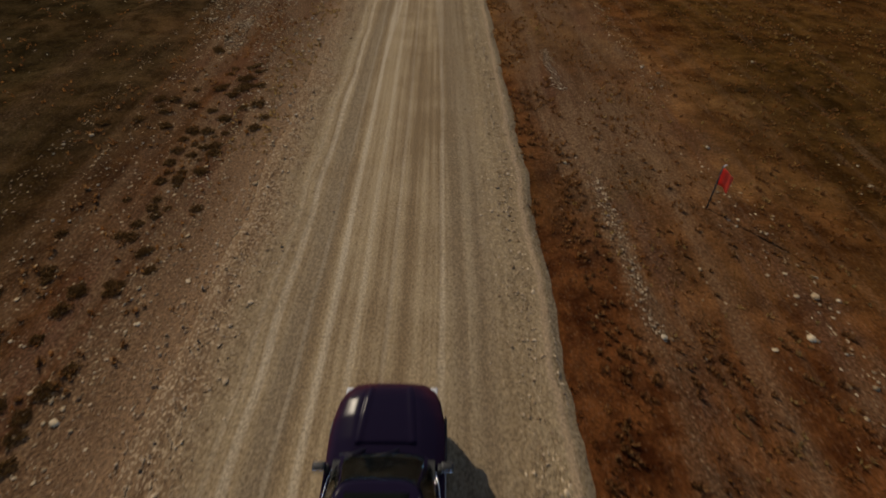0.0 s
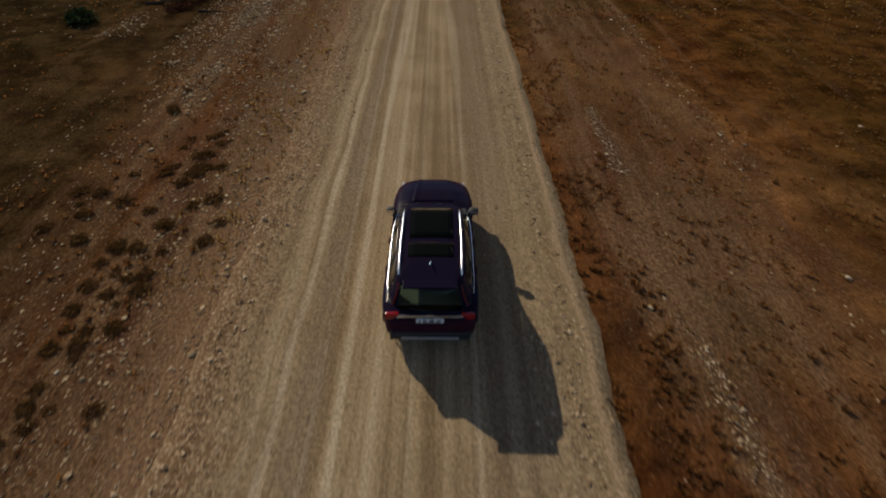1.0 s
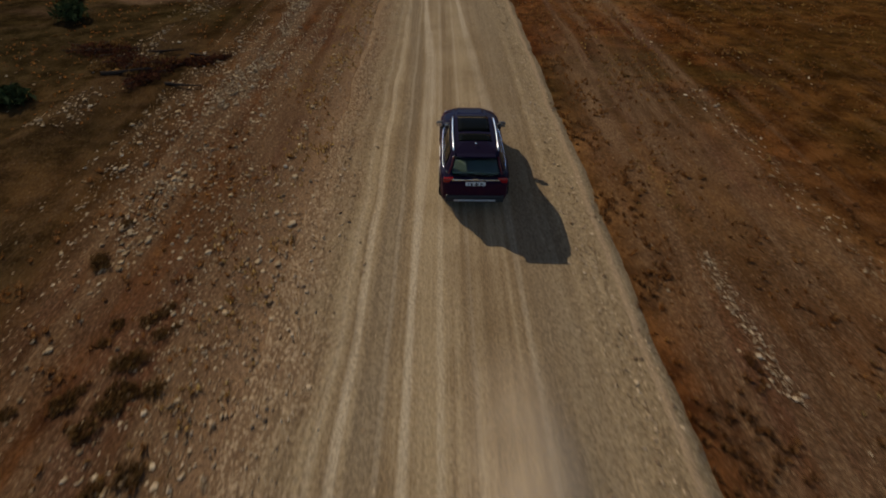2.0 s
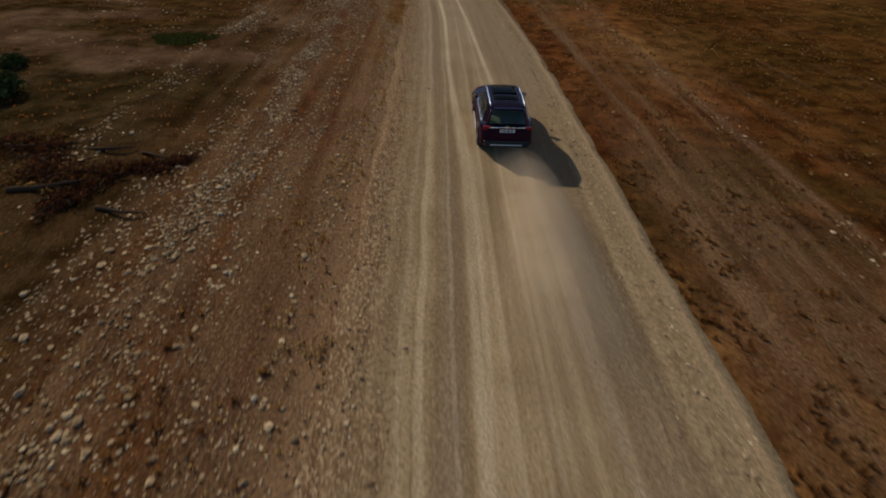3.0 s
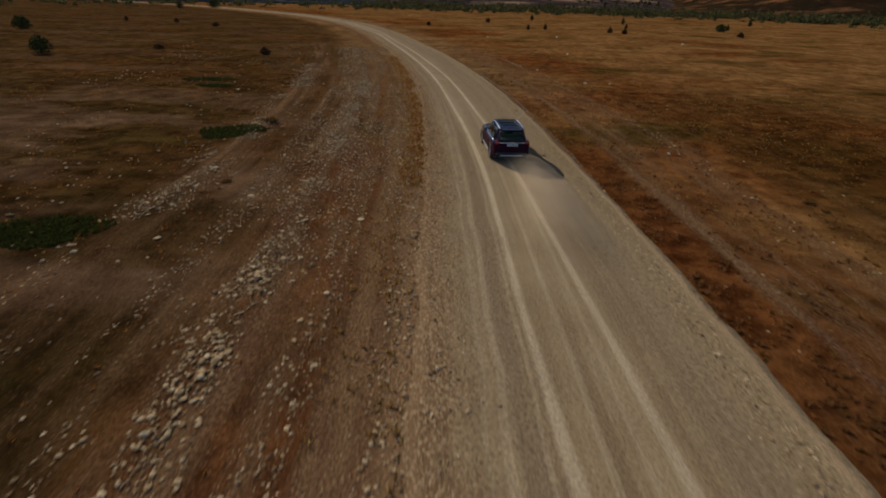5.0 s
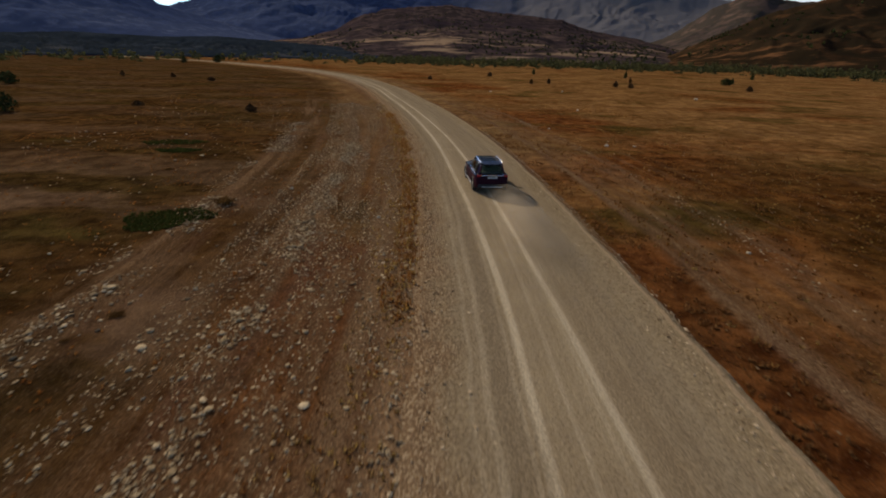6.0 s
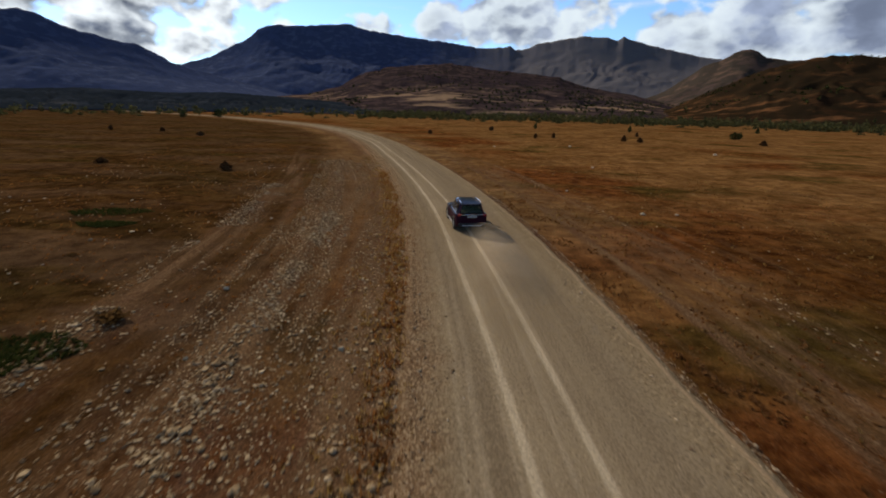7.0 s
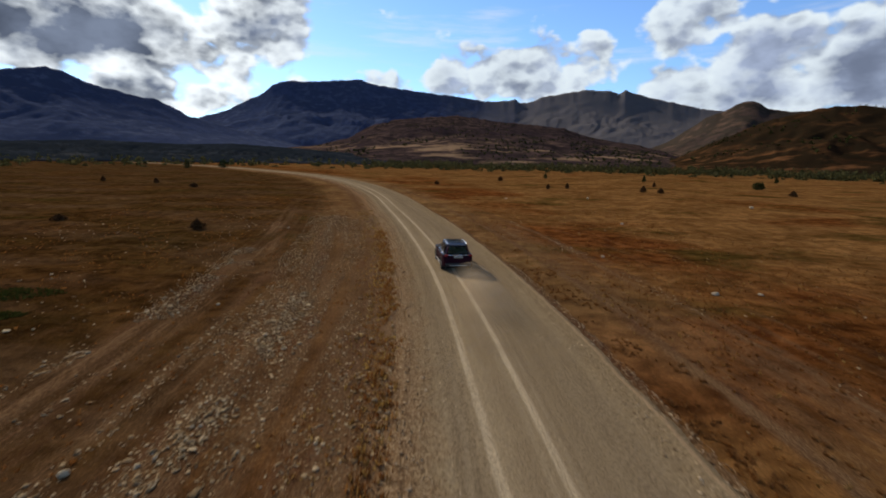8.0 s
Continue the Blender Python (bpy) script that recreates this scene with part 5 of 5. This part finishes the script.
# ---- dust behind the wheels ----
def dust_material():
    m = bpy.data.materials.new("road_dust")
    m.use_nodes = True
    nt = m.node_tree
    nt.nodes.clear()
    pos = node(nt, "ShaderNodeTexCoord", 3)
    sep = nt.nodes.new("ShaderNodeSeparateXYZ")
    nt.links.new(pos, sep.inputs[0])
    ax = mth(nt, "ABSOLUTE", sep.outputs[0])
    side = rng(nt, mth(nt, "DIVIDE", ax, mth(nt, "MULTIPLY_ADD", sep.outputs[1], -0.10, 1.0)), 1.0, 0.15)
    tail = rng(nt, sep.outputs[1], -13.0, -1.5)
    start = rng(nt, sep.outputs[1], -0.2, -3.6)
    puff = rng(nt, nz(nt, pos, 0.5, 3.0, 0.55), 0.15, 0.85)
    fac = mth(nt, "MULTIPLY", mth(nt, "MULTIPLY", side, tail), mth(nt, "MULTIPLY", start, mth(nt, "MULTIPLY", puff, 0.36)))
    see = node(nt, "ShaderNodeBsdfTransparent")
    dust = node(nt, "ShaderNodeBsdfDiffuse", s_Color=(0.74, 0.62, 0.48, 1))
    thru = node(nt, "ShaderNodeBsdfTranslucent", s_Color=(0.74, 0.62, 0.48, 1))
    both = node(nt, "ShaderNodeMixShader", s0=0.5, s1=dust, s2=thru)
    out = nt.nodes.new("ShaderNodeOutputMaterial")
    nt.links.new(node(nt, "ShaderNodeMixShader", s0=fac, s1=see, s2=both), out.inputs[0])
    return m


def build_dust():
    cloud = new("dust_cloud")
    tagged(cloud, "thin tan dust raised behind the moving car", "dust", kind="stuff")
    mat = dust_material()
    for i, (h, wide) in enumerate(((0.22, 0.9), (0.5, 1.0), (0.85, 0.85))):
        us, vs = np.linspace(-1, 1, 15), np.linspace(0, 1, 26)
        verts = [(u * wide * (1 + 1.3 * v), -13 * v, 0.1 + h * (1 - 0.75 * u * u) * (0.35 + 1.1 * math.sin(math.pi * min(v * 1.1 + 0.08, 1))) + 0.08 * noise.noise((u * 2, v * 9, i * 3.0)))
                 for v in vs for u in us]
        part("dust_veil", mesh_of("veil", verts, grid_faces(26, 15), True), mat, cloud)
    return cloud


DUST = build_dust()


# ---- marker stake ----
def build_stake():
    root = new("marker_stake")
    x, y = 7.15, 13.1
    root.matrix_basis = pose(x, y, float(relief(np.array([x]), np.array([y]))[0]) - 0.02, 0, -3, -50)
    tagged(root, "thin dark stake with a small red flag in rust grass", "marker")
    part("stake", tube([(0, 0, 0), (0.004, 0, 0.6), (0, 0, 1.34)], 0.022, 7), TRIM, root)
    red, nt, bsdf = material("red_cloth", 0.7, 0.0, (0.72, 0.05, 0.03))
    pos = node(nt, "ShaderNodeTexCoord", 3)
    nt.links.new(mixc(nt, nz(nt, pos, 9.0, 4.0), (0.72, 0.06, 0.03), (0.92, 0.13, 0.07)), bsdf.inputs["Base Color"])
    glow = node(nt, "ShaderNodeBsdfTranslucent", s_Color=(0.95, 0.13, 0.06, 1))
    nt.links.new(node(nt, "ShaderNodeMixShader", s0=0.5, s1=bsdf.outputs[0], s2=glow), nt.nodes["Material Output"].inputs[0])
    bm = strip_mesh("flag", lambda u, v: (0.012 + 0.32 * u, 0.07 * math.sin(5 * u + v) * u + 0.02, 0.80 + 0.48 * v - 0.12 * u * u), np.linspace(0, 1, 10), np.linspace(0, 1, 7), 0.004)
    part("flag", bm, red, root, "small red cloth flag", True)
    part("tie", tube([(0, 0, 1.30), (0.02, 0.01, 1.36), (0.06, 0.0, 1.42)], 0.012, 6), PLATE, root)


build_stake()


# ---- what moves ----
def motions():
    # seconds, x and y of the tail, heading in degrees
    drive = ((0, -0.68, 2.38, 1.5), (0.5, -0.82, 7.72, 1.6), (1.0, -0.98, 13.9, 1.7), (1.5, -1.22, 19.75, 1.7), (2.2, -1.52, 27.9, 1.6), (3.0, -1.82, 37.5, 1.8), (3.5, -1.97, 43.1, 2.3),
             (4.0, -2.22, 48.75, 3.4), (4.5, -2.65, 54.1, 4.6), (5.0, -3.10, 59.3, 5.6), (5.75, -3.85, 66.7, 6.8), (6.5, -4.70, 73.75, 8.0), (7.0, -5.42, 78.5, 8.8), (7.5, -6.15, 83.2, 9.5), (8.0, -6.95, 87.95, 10.2))
    ts = [r[0] for r in drive]

    def at(t, j):
        """Smooth between the rows."""
        v = [r[j] for r in drive]
        m = np.gradient(np.array(v), np.array(ts))
        i = min(max(int(np.searchsorted(ts, t, "right")) - 1, 0), len(ts) - 2)
        h = ts[i + 1] - ts[i]
        s = (t - ts[i]) / h
        return float((2 * s**3 - 3 * s**2 + 1) * v[i] + (s**3 - 2 * s**2 + s) * h * m[i] + (3 * s**2 - 2 * s**3) * v[i + 1] + (s**3 - s**2) * h * m[i + 1])
    rows, veil, roll, gone, last = [], [], [], 0.0, None
    for f in range(0, 241):
        t = f / FPS
        x, y, a = at(t, 1), at(t, 2), at(t, 3)
        if last:
            gone += math.hypot(x - last[0], y - last[1])
        last = (x, y)
        roll.append((t, gone))
        if f % 6 == 0:
            g = radians(a)
            bob = 0.006 * math.sin(9 * t)
            rows.append((t, pose(x - 2.25 * math.sin(g), y + 2.25 * math.cos(g), 0.045 + bob, 0.15 * math.sin(7 * t), 0, a)))
            lag = 0.1 + 9.0 * (1 - min(max((t - 1.4) / 1.8, 0.0), 1.0))**2
            veil.append((t, pose(x + 0.35 + lag * math.sin(g), y - lag * math.cos(g), 0.05, 0, 0, a * 0.8)))
    walk(CAR, rows)
    walk(DUST, veil)
    for w in WHEELS:
        x, y = w.matrix_basis.translation.x, w.matrix_basis.translation.y
        walk(w, [(t, pose(x, y, 0.365, -math.degrees(s / 0.35))) for t, s in roll])


motions()
